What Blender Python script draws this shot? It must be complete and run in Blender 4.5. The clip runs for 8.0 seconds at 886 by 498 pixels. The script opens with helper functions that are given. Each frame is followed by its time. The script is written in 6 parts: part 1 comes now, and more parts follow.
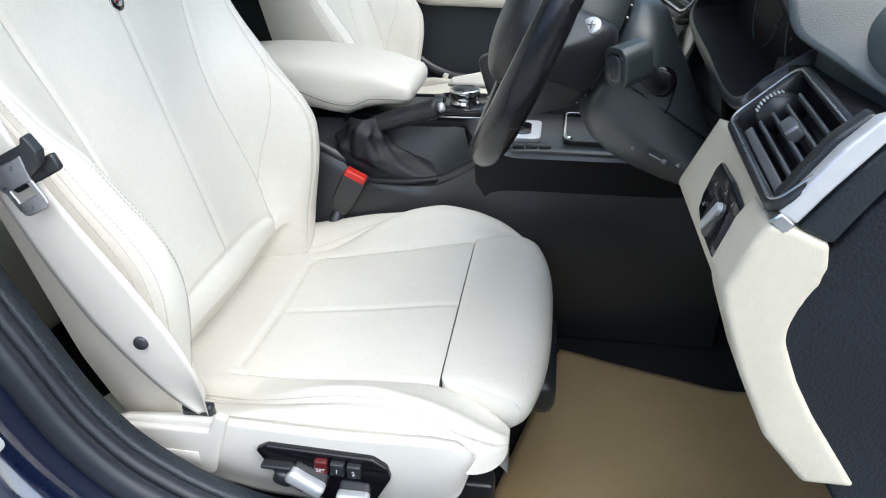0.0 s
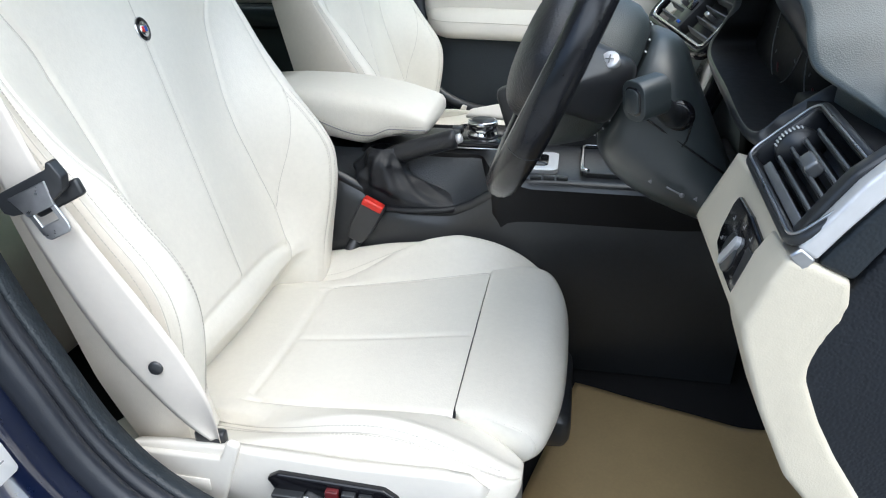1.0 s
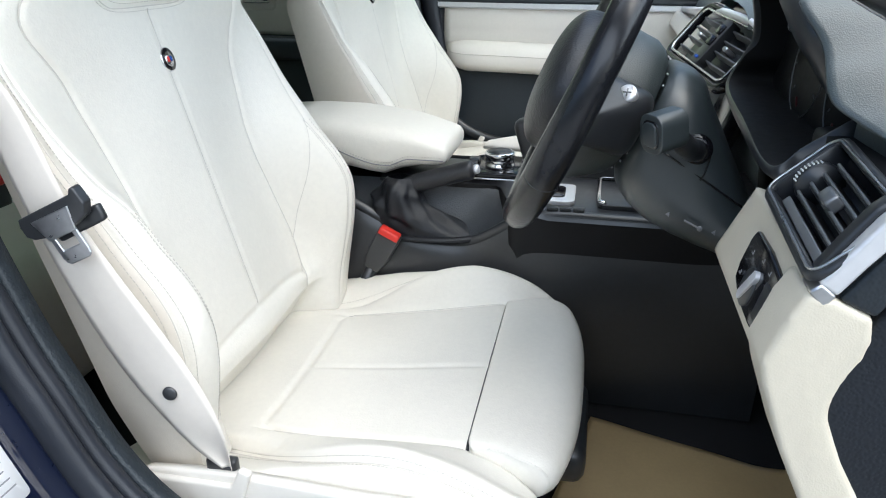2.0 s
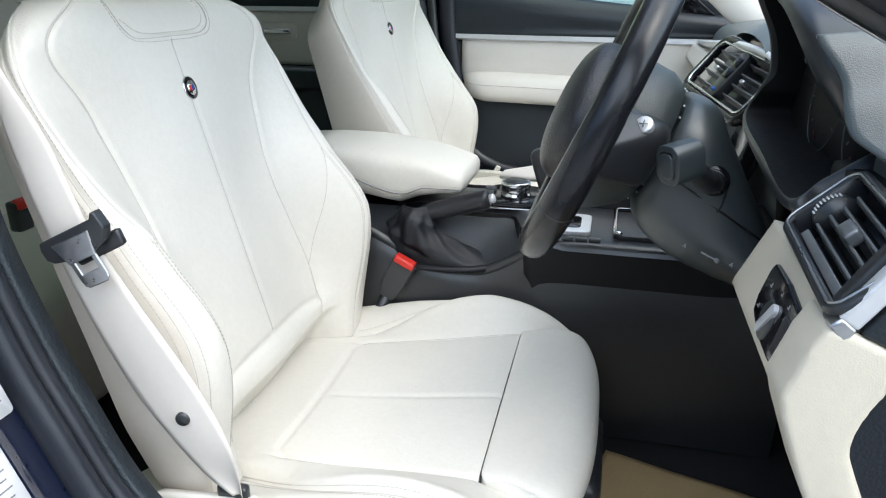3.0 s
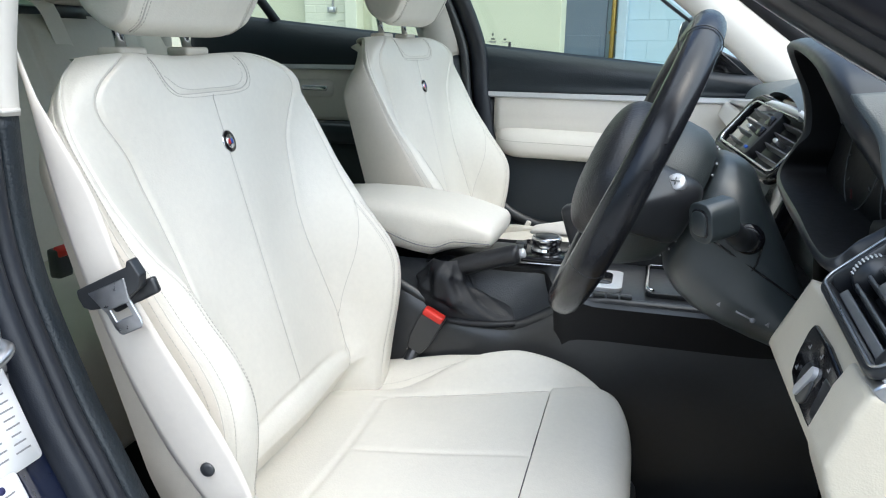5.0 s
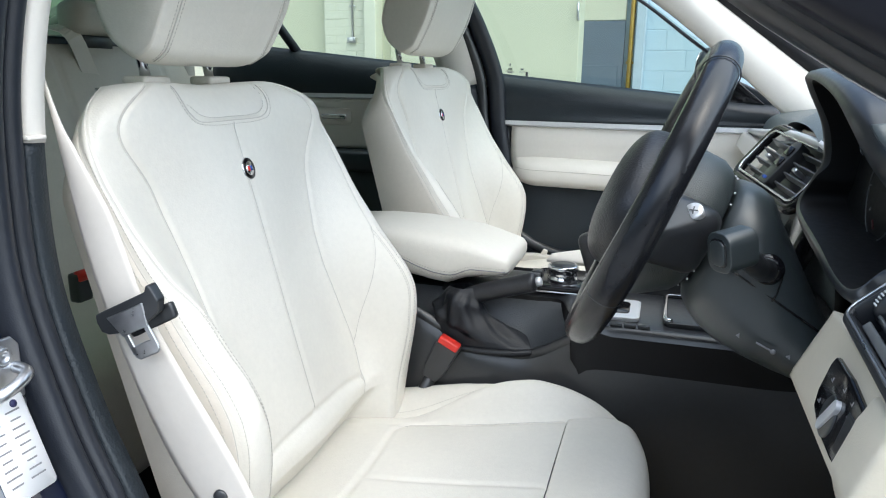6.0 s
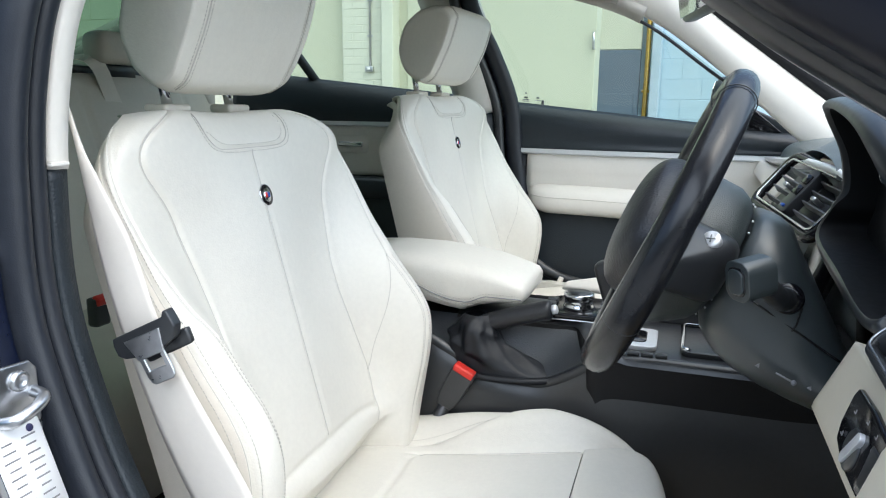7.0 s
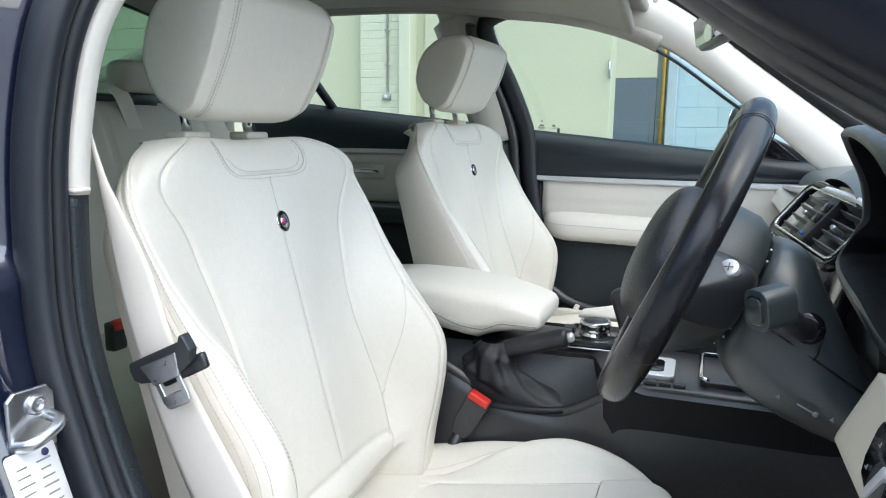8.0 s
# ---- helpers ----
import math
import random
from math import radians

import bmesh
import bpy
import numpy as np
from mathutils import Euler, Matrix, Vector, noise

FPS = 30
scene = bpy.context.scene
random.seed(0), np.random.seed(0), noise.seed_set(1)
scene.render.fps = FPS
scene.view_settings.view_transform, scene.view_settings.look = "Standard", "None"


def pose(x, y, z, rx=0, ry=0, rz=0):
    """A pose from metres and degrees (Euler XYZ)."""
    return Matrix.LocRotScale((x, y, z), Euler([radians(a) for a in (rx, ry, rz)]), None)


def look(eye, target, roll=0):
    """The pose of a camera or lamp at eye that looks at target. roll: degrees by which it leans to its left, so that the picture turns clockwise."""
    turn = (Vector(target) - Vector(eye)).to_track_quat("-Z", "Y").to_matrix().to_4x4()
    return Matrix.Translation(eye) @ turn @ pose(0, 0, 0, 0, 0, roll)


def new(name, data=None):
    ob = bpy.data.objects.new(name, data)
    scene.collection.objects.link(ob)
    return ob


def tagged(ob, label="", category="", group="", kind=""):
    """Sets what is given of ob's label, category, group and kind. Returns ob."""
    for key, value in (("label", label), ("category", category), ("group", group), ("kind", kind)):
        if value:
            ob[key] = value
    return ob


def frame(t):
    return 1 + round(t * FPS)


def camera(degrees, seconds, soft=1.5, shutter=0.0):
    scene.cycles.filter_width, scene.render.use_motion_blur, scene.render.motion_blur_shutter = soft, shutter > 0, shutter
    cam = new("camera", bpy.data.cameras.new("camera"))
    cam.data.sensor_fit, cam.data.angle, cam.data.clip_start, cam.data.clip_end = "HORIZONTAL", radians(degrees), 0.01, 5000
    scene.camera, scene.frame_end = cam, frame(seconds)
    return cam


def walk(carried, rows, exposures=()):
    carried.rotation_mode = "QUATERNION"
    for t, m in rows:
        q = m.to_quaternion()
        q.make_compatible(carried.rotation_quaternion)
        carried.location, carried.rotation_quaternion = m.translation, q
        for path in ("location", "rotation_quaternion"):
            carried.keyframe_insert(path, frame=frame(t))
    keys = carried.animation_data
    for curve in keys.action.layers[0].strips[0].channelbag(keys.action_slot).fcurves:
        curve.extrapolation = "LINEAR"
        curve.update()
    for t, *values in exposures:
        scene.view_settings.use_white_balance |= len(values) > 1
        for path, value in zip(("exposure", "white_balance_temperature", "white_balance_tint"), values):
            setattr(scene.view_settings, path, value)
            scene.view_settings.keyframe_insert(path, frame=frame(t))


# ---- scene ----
import functools

cam = camera(64.76, 8.0, soft=1.1)
EYE = (0.0, 0.0, 0.97)
PATH = [(0.0, 62.219, 0.488, 8.922), (0.5, 63.461, 0.332, 9.728), (1.0, 64.681, 0.243, 10.496), (1.5, 65.896, 0.115, 11.271),
        (3.0, 69.488, -0.245, 13.457), (3.5, 70.532, -0.305, 14.094), (4.0, 71.66, -0.384, 14.771), (4.5, 72.758, -0.397, 15.405),
        (6.0, 76.127, -0.526, 17.494), (6.5, 77.232, -0.546, 18.138), (7.0, 78.321, -0.561, 18.798), (7.5, 79.421, -0.609, 19.467),
        (8.0, 80.499, -0.641, 20.107)]
walk(cam, [(t, pose(*EYE, rx, ry, rz)) for t, rx, ry, rz in PATH], exposures=[(0.0, 0.87, 5950, 5), (8.0, 0.87, 5950, 5)])

# ---------------- light ----------------
SUN_EL, SUN_AZ = 60.0, 128.0
world = bpy.data.worlds.new("sky")
scene.world = world
world.use_nodes = True
wn = world.node_tree
sky = wn.nodes.new("ShaderNodeTexSky")
sky.sky_type = "NISHITA"
sky.sun_disc = False
sky.sun_elevation, sky.sun_rotation = radians(SUN_EL), radians(SUN_AZ)
sky.dust_density = 3.0
wn.links.new(sky.outputs[0], wn.nodes["Background"].inputs[0])
wn.nodes["Background"].inputs[1].default_value = 0.15
sun_data = bpy.data.lights.new("sun", "SUN")
sun_data.energy, sun_data.angle, sun_data.color = 2.4, radians(120), (1.0, 0.97, 0.93)
sun = new("sun", sun_data)
sun.matrix_world = look((10 * math.sin(radians(SUN_AZ)), 10 * math.cos(radians(SUN_AZ)), 10 * math.tan(radians(SUN_EL))), (0, 0, 0))

# ---------------- materials ----------------
def rgb(c):
    return (c[0], c[1], c[2], 1.0)


def material(name, color, rough=0.5, metal=0.0, grain=0.0, grain_size=400.0, grain_kind="voronoi", vary=0.06, vary_size=6.0,
             second=None, coat=0.0, spec=0.5, rough_vary=0.08):
    """A surface with colour and gloss that vary at two scales, and a fine relief."""
    m = bpy.data.materials.new(name)
    m.use_nodes = True
    nt, lk = m.node_tree.nodes, m.node_tree.links
    b = nt["Principled BSDF"]
    b.inputs["Roughness"].default_value, b.inputs["Metallic"].default_value = rough, metal
    b.inputs["Coat Weight"].default_value, b.inputs["Coat Roughness"].default_value = coat, 0.04
    b.inputs["Specular IOR Level"].default_value = spec
    tc = nt.new("ShaderNodeTexCoord")
    big = nt.new("ShaderNodeTexNoise")
    big.inputs["Scale"].default_value, big.inputs["Detail"].default_value = vary_size, 6.0
    lk.new(tc.outputs["Object"], big.inputs["Vector"])
    fine = nt.new("ShaderNodeTexNoise")
    fine.inputs["Scale"].default_value, fine.inputs["Detail"].default_value = vary_size * 22, 4.0
    lk.new(tc.outputs["Object"], fine.inputs["Vector"])
    both = nt.new("ShaderNodeMix")
    both.inputs[0].default_value = 0.35
    lk.new(big.outputs["Fac"], both.inputs[2])
    lk.new(fine.outputs["Fac"], both.inputs[3])
    ramp = nt.new("ShaderNodeValToRGB")
    dark = second or [c * (1 - vary) for c in color]
    light = [min(1, c * (1 + vary)) for c in color] if not second else color
    ramp.color_ramp.elements[0].position, ramp.color_ramp.elements[1].position = 0.36, 0.64
    ramp.color_ramp.elements[0].color, ramp.color_ramp.elements[1].color = rgb(dark), rgb(light)
    lk.new(both.outputs[0], ramp.inputs[0])
    lk.new(ramp.outputs[0], b.inputs["Base Color"])
    rr = nt.new("ShaderNodeMapRange")
    rr.inputs[3].default_value, rr.inputs[4].default_value = max(0.02, rough - rough_vary), min(1, rough + rough_vary)
    lk.new(fine.outputs["Fac"], rr.inputs[0])
    lk.new(rr.outputs[0], b.inputs["Roughness"])
    if grain:
        if grain_kind == "voronoi":
            g = nt.new("ShaderNodeTexVoronoi")
            g.feature = "SMOOTH_F1"
            out = g.outputs["Distance"]
        elif grain_kind == "wave":
            g = nt.new("ShaderNodeTexWave")
            g.bands_direction = "Z"
            out = g.outputs["Fac"]
        else:
            g = nt.new("ShaderNodeTexNoise")
            g.inputs["Detail"].default_value = 5.0
            out = g.outputs["Fac"]
        g.inputs["Scale"].default_value = grain_size
        lk.new(tc.outputs["Object"], g.inputs["Vector"])
        bump = nt.new("ShaderNodeBump")
        bump.inputs["Strength"].default_value, bump.inputs["Distance"].default_value = grain, 0.001
        lk.new(out, bump.inputs["Height"])
        lk.new(bump.outputs[0], b.inputs["Normal"])
    return m


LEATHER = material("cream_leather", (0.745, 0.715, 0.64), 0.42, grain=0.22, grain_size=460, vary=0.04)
# darker, greyer cream for seat sides, shells, headrest guides and rear bench
LEATHER_SIDE = material("darker_cream_leather", (0.62, 0.575, 0.50), 0.5, grain=0.15, grain_size=620, vary=0.04)
CREAM = material("cream_plastic", (0.61, 0.56, 0.45), 0.5, grain=0.14, grain_size=850, vary=0.04)
CREAM_SMOOTH = material("cream_moulding", (0.72, 0.69, 0.63), 0.48, grain=0.08, grain_size=700, vary=0.03)
HEADLINER = material("grey_headlining", (0.42, 0.40, 0.36), 0.9, grain=0.3, grain_size=900, grain_kind="noise")
BLACK = material("black_grained_plastic", (0.036, 0.041, 0.048), 0.38, grain=0.45, grain_size=480, vary=0.15, spec=0.9)
BLACK_SOFT = material("black_soft_leather", (0.018, 0.019, 0.022), 0.38, grain=0.55, grain_size=520, vary=0.2)
BLACK_SMOOTH = material("black_satin_plastic", (0.024, 0.026, 0.029), 0.33, vary=0.15, spec=0.7)
BLACK_SATIN = material("black_satin_moulding", (0.034, 0.043, 0.046), 0.36, vary=0.1, spec=0.9, grain=0.06, grain_size=900)
BLACK_GRAIN = material("black_pebbled_leather", (0.03, 0.04, 0.042), 0.42, grain=0.35, grain_size=900, vary=0.15, spec=0.8)
# black dash vinyl with the windscreen's sky light put into its colour
DASH_LIT = material("black_vinyl_sky_lit", (0.072, 0.09, 0.092), 0.42, grain=0.24, grain_size=1050, vary=0.12, spec=0.9)
BLACK_DOOR = material("black_grained_vinyl", (0.012, 0.018, 0.024), 0.42, grain=0.4, grain_size=480, vary=0.15)
END_VINYL = material("black_dash_end_vinyl", (0.012, 0.015, 0.02), 0.48, grain=0.6, grain_size=420, vary=0.2, spec=0.3)
BOOT_LEATHER = material("black_creased_leather", (0.009, 0.010, 0.013), 0.42, grain=0.5, grain_size=620, vary=0.2, spec=0.4)
BLACK_MATT = material("black_matt_plastic", (0.010, 0.010, 0.011), 0.6, vary=0.2, spec=0.3)
BLACK_GLOSS = material("black_gloss_plastic", (0.006, 0.006, 0.008), 0.12, vary=0.1, rough_vary=0.03)
WHEEL_LEATHER = material("worn_black_leather", (0.014, 0.015, 0.018), 0.25, grain=0.06, grain_size=800, vary=0.12, rough_vary=0.03)
CARPET = material("black_carpet", (0.008, 0.008, 0.0095), 0.95, grain=0.8, grain_size=900, grain_kind="noise", vary=0.3)
RUBBER = material("dark_rubber", (0.013, 0.016, 0.023), 0.42, grain=0.12, grain_size=900, vary=0.2)
PAINT = material("navy_metallic_paint", (0.003, 0.008, 0.034), 0.3, metal=0.3, vary=0.1, coat=1.0)
PAINT.node_tree.nodes["Principled BSDF"].inputs["Coat IOR"].default_value = 2.0
# darker copy of the body paint; the door frame's shade is in its colour
SHADED_PAINT = material("navy_paint_shaded", (0.006, 0.007, 0.014), 0.34, vary=0.15, spec=0.4)
CHROME = material("chrome", (0.75, 0.76, 0.78), 0.12, metal=1.0, vary=0.03, rough_vary=0.04)
SATIN = material("satin_silver", (0.74, 0.75, 0.77), 0.38, metal=0.5, vary=0.05, grain=0.05, grain_size=900, grain_kind="noise")
STEEL = material("zinc_plated_steel", (0.55, 0.56, 0.58), 0.3, metal=1.0, vary=0.12)
WEB = material("cream_belt_webbing", (0.74, 0.69, 0.62), 0.7, grain=0.1, grain_size=1100, vary=0.03)
SEAM = material("seam_grey", (0.56, 0.53, 0.48), 0.8, vary=0.1)
THREAD = material("grey_stitching", (0.53, 0.5, 0.45), 0.8, vary=0.1)
PAPER = material("brown_kraft_paper", (0.43, 0.315, 0.155), 0.55, grain=0.15, grain_size=60, grain_kind="noise", vary=0.07, vary_size=9)
RED = material("red_plastic", (0.62, 0.03, 0.02), 0.35, vary=0.05)
WHITE = material("white_print", (0.75, 0.75, 0.75), 0.5, vary=0.02)
GREYPRINT = material("grey_print", (0.25, 0.25, 0.26), 0.6, vary=0.05)
BLUE = material("blue_enamel", (0.03, 0.08, 0.35), 0.25, vary=0.05)
VANE = material("dark_silver_vane", (0.20, 0.21, 0.22), 0.36, metal=0.6, vary=0.1)
NAVY_INK = material("navy_ink", (0.03, 0.03, 0.10), 0.5, vary=0.05)
WOOD = material("walnut_veneer", (0.22, 0.12, 0.06), 0.3, second=(0.10, 0.05, 0.025), vary_size=30, coat=0.6)


def glass_material(name, tint, gloss=0.3):
    m = bpy.data.materials.new(name)
    m.use_nodes = True
    nt, lk = m.node_tree.nodes, m.node_tree.links
    nt.remove(nt["Principled BSDF"])
    tr, gl, mix, lw, mr = (nt.new("ShaderNodeBsdfTransparent"), nt.new("ShaderNodeBsdfGlossy"), nt.new("ShaderNodeMixShader"),
                           nt.new("ShaderNodeLayerWeight"), nt.new("ShaderNodeMapRange"))
    tr.inputs[0].default_value = rgb(tint)
    gl.inputs["Roughness"].default_value = 0.01
    lw.inputs["Blend"].default_value = 0.35
    mr.inputs[3].default_value, mr.inputs[4].default_value = 0.03, gloss
    lk.new(lw.outputs["Facing"], mr.inputs[0])
    lk.new(mr.outputs[0], mix.inputs[0])
    lk.new(tr.outputs[0], mix.inputs[1])
    lk.new(gl.outputs[0], mix.inputs[2])
    lk.new(mix.outputs[0], nt["Material Output"].inputs[0])
    return m


REAR_GLASS = glass_material("dark_green_rear_glass", (0.17, 0.27, 0.19), 0.12)
GLASS = glass_material("tinted_window_glass", (0.72, 0.79, 0.71), 0.1)
SCREEN_GLASS = glass_material("clear_windscreen_glass", (0.94, 0.96, 0.94), 0.2)
CLEAR = glass_material("clear_instrument_glass", (0.9, 0.9, 0.9))


# ---------------- mesh helpers ----------------
def mesh_object(name, bm, mat, smooth=True):
    me = bpy.data.meshes.new(name)
    bmesh.ops.recalc_face_normals(bm, faces=bm.faces)
    bm.to_mesh(me)
    bm.free()
    me.materials.append(mat)
    if smooth:
        for p in me.polygons:
            p.use_smooth = True
    return new(name, me)


def part(name, bm, mat, parent, label="", smooth=True):
    ob = mesh_object(name, bm, mat, smooth)
    if parent is not None:
        ob.parent = parent
        ob.matrix_parent_inverse = parent.matrix_world.inverted()
    if label:
        tagged(ob, label)
    return ob


def thing(name, at, label, category, group="", kind=""):
    e = new(name)
    e.empty_display_size = 0.05
    e.matrix_world = Matrix.Translation(at)
    bpy.context.view_layer.update()
    return tagged(e, label, category, group, kind)


def skin(bm, rings, closed=True, caps=True):
    """Faces between rings of points with equal counts."""
    vr = [[bm.verts.new(p) for p in ring] for ring in rings]
    n = len(vr[0])
    for a, b in zip(vr, vr[1:]):
        for i in range(n if closed else n - 1):
            j = (i + 1) % n
            bm.faces.new((a[i], a[j], b[j], b[i]))
    if caps and closed:
        bm.faces.new(vr[0])
        bm.faces.new(vr[-1])
    return bm


def spline(points, n, closed=False):
    """n points on a smooth curve through the points given."""
    p = [Vector(q) for q in points]
    m = len(p)
    out = []
    spans = m if closed else m - 1
    for k in range(n):
        f = k / (n if closed else n - 1) * spans
        i = min(int(f), spans - 1)
        t = f - i
        g = (lambda j: p[j % m]) if closed else (lambda j: p[max(0, min(m - 1, j))])
        a, b, c, d = g(i - 1), g(i), g(i + 1), g(i + 2)
        out.append(0.5 * ((2 * b) + (c - a) * t + (2 * a - 5 * b + 4 * c - d) * t * t + (3 * b - a - 3 * c + d) * t ** 3))
    return out


def tube(points, r, sides=10, closed=False, bm=None, flat=1.0):
    """A round bar along the points; r may be a list."""
    bm = bm or bmesh.new()
    p = [Vector(q) for q in points]
    m = len(p)
    rings = []
    ref = None
    for i in range(m):
        a = p[(i - 1) % m] if closed or i > 0 else p[i]
        b = p[(i + 1) % m] if closed or i < m - 1 else p[i]
        d = (b - a).normalized()
        if ref is None:
            ref = d.orthogonal().normalized()
        ref = (ref - d * ref.dot(d)).normalized()
        up = d.cross(ref)
        rad = r[i] if isinstance(r, (list, tuple)) else r
        rings.append([p[i] + (ref * math.cos(2 * math.pi * k / sides) + up * math.sin(2 * math.pi * k / sides) * flat) * rad for k in range(sides)])
    if closed:
        rings.append(rings[0])
        vr = [[bm.verts.new(q) for q in ring] for ring in rings[:-1]]
        vr.append(vr[0])
        for a, b in zip(vr, vr[1:]):
            for i in range(sides):
                bm.faces.new((a[i], a[(i + 1) % sides], b[(i + 1) % sides], b[i]))
    else:
        skin(bm, rings)
    return bm


def box(size, m=None, bevel=0.003, seg=2, bm=None):
    """A box with rounded edges, centred, moved by the pose m."""
    out = bmesh.new()
    bmesh.ops.create_cube(out, size=1.0, matrix=Matrix.Diagonal((*size, 1)))
    if bevel:
        bmesh.ops.bevel(out, geom=out.edges[:], offset=bevel, segments=seg, affect="EDGES", profile=0.6)
    if m is not None:
        bmesh.ops.transform(out, matrix=m, verts=out.verts)
    if bm is None:
        return out
    join(bm, out)
    return bm


def join(bm, other):
    me = bpy.data.meshes.new("tmp")
    other.to_mesh(me)
    other.free()
    bm.from_mesh(me)
    bpy.data.meshes.remove(me)
    return bm


def slab(outline, origin, ax, ay, thick, bevel=0.003, seg=2):
    """A plate with the outline given in the axes ax, ay, thickened along their normal to both sides."""
    ax, ay, o = Vector(ax).normalized(), Vector(ay).normalized(), Vector(origin)
    nz = ax.cross(ay).normalized()
    bm = bmesh.new()
    a = [bm.verts.new(o + ax * x + ay * y - nz * thick / 2) for x, y in outline]
    b = [bm.verts.new(o + ax * x + ay * y + nz * thick / 2) for x, y in outline]
    n = len(a)
    bm.faces.new(a)
    bm.faces.new(b)
    for i in range(n):
        bm.faces.new((a[i], a[(i + 1) % n], b[(i + 1) % n], b[i]))
    bmesh.ops.recalc_face_normals(bm, faces=bm.faces)
    if bevel:
        bmesh.ops.bevel(bm, geom=bm.edges[:], offset=bevel, segments=seg, affect="EDGES", profile=0.6, clamp_overlap=True)
    return bm


def rounded(w, h, r, n=6):
    """A rectangle's outline with round corners."""
    out = []
    for cx, cy, a0 in ((w / 2 - r, h / 2 - r, 0), (-w / 2 + r, h / 2 - r, 90), (-w / 2 + r, -h / 2 + r, 180), (w / 2 - r, -h / 2 + r, 270)):
        for k in range(n + 1):
            a = radians(a0 + 90 * k / n)
            out.append((cx + r * math.cos(a), cy + r * math.sin(a)))
    return out


def disc(center, axis, profile, sides=32, bm=None, squash=1.0, up=None):
    """A turned body: profile of (radius, height) along the axis."""
    bm = bm or bmesh.new()
    z = Vector(axis).normalized()
    x = (Vector(up) - z * z.dot(Vector(up))).normalized() if up else z.orthogonal().normalized()
    y = z.cross(x)
    c = Vector(center)
    rings = [[c + z * h + (x * math.cos(2 * math.pi * k / sides) + y * math.sin(2 * math.pi * k / sides) * squash) * max(r, 1e-5) for k in range(sides)]
             for r, h in profile]
    return skin(bm, rings)


def patch(fn, us, vs, keep=None, bm=None):
    """A surface fn(u, v) on a grid; keep(u, v) picks the faces."""
    bm = bm or bmesh.new()
    made = {}

    def vert(i, j):
        if (i, j) not in made:
            made[i, j] = bm.verts.new(fn(us[i], vs[j]))
        return made[i, j]
    for i in range(len(us) - 1):
        for j in range(len(vs) - 1):
            if keep is None or keep((us[i] + us[i + 1]) / 2, (vs[j] + vs[j + 1]) / 2):
                bm.faces.new((vert(i, j), vert(i + 1, j), vert(i + 1, j + 1), vert(i, j + 1)))
    return bm


def thicken(ob, t, offset=-1.0):
    s = ob.modifiers.new("thickness", "SOLIDIFY")
    s.thickness, s.offset = t, offset
    return ob


def steps(a, b, n):
    return [a + (b - a) * k / n for k in range(n + 1)]


def dashes(points, length=0.0032, gap=0.0018, r=0.00045, bm=None):
    """Stitches: short threads end to end along a curve."""
    bm = bm or bmesh.new()
    p = [Vector(q) for q in points]
    step = length + gap
    total = [0.0]
    for a, b in zip(p, p[1:]):
        total.append(total[-1] + (b - a).length)

    def at(d):
        for k in range(len(p) - 1):
            if total[k + 1] >= d:
                f = (d - total[k]) / max(total[k + 1] - total[k], 1e-9)
                return p[k].lerp(p[k + 1], f)
        return p[-1]
    d = 0.0
    while d + length < total[-1]:
        a, b = at(d), at(d + length)
        w = (b - a).normalized()
        x = w.orthogonal().normalized() * r
        y = w.cross(x)
        ra = [bm.verts.new(a + q) for q in (x, y, -x, -y)]
        rb = [bm.verts.new(b + q) for q in (x, y, -x, -y)]
        for i in range(4):
            bm.faces.new((ra[i], ra[(i + 1) % 4], rb[(i + 1) % 4], rb[i]))
        bm.faces.new(ra)
        bm.faces.new(rb)
        d += step
    return bm


def ease(x, a, b):
    t = min(1, max(0, (x - a) / (b - a)))
    return t * t * (3 - 2 * t)


def table(x, rows):
    """Smooth reading of a short table of (x, y)."""
    if x <= rows[0][0]:
        return rows[0][1]
    for (a, p), (b, q) in zip(rows, rows[1:]):
        if x <= b:
            return p + (q - p) * (x - a) / (b - a)
    return rows[-1][1]


def smooth_table(rows):
    xs, ys = [r[0] for r in rows], [r[1] for r in rows]
    fine = np.linspace(xs[0], xs[-1], 400)
    y = np.interp(fine, xs, ys)
    k = np.hanning(41)
    k /= k.sum()
    y2 = np.convolve(np.pad(y, 20, mode="edge"), k, mode="valid")
    return lambda x: float(np.interp(x, fine, y2))

# ---------------- the seats ----------------
LEAN = radians(15)
UP = Vector((-math.sin(LEAN), 0, math.cos(LEAN)))
FRONT = Vector((math.cos(LEAN), 0, math.sin(LEAN)))
SIDE = Vector((0, 1, 0))
BACK_H = 0.525
# the backrest's sewn lines: half width and depth of the panel seam, the bolster's crest and the outer ridge, by height
panel_q = smooth_table([(-0.06, 0.142), (-0.017, 0.15), (0.037, 0.164), (0.09, 0.17), (0.165, 0.156), (0.225, 0.146), (0.28, 0.15), (0.34, 0.162), (0.4, 0.176), (0.43, 0.195), (0.455, 0.216), (0.475, 0.214), (0.49, 0.195), (0.505, 0.16), (0.525, 0.115), (0.56, 0.03)])
panel_n = smooth_table([(-0.06, 0.0), (0.2, -0.002), (0.28, -0.007), (0.38, -0.006), (0.44, 0.004), (0.46, 0.009), (0.5, 0.02), (0.525, 0.022)])
crest_q = smooth_table([(-0.06, 0.2), (0.0, 0.212), (0.06, 0.216), (0.12, 0.222), (0.15, 0.229), (0.22, 0.231), (0.26, 0.226), (0.3, 0.239), (0.36, 0.249), (0.42, 0.252), (0.46, 0.25), (0.48, 0.244), (0.5, 0.226), (0.515, 0.196), (0.525, 0.165), (0.56, 0.05)])
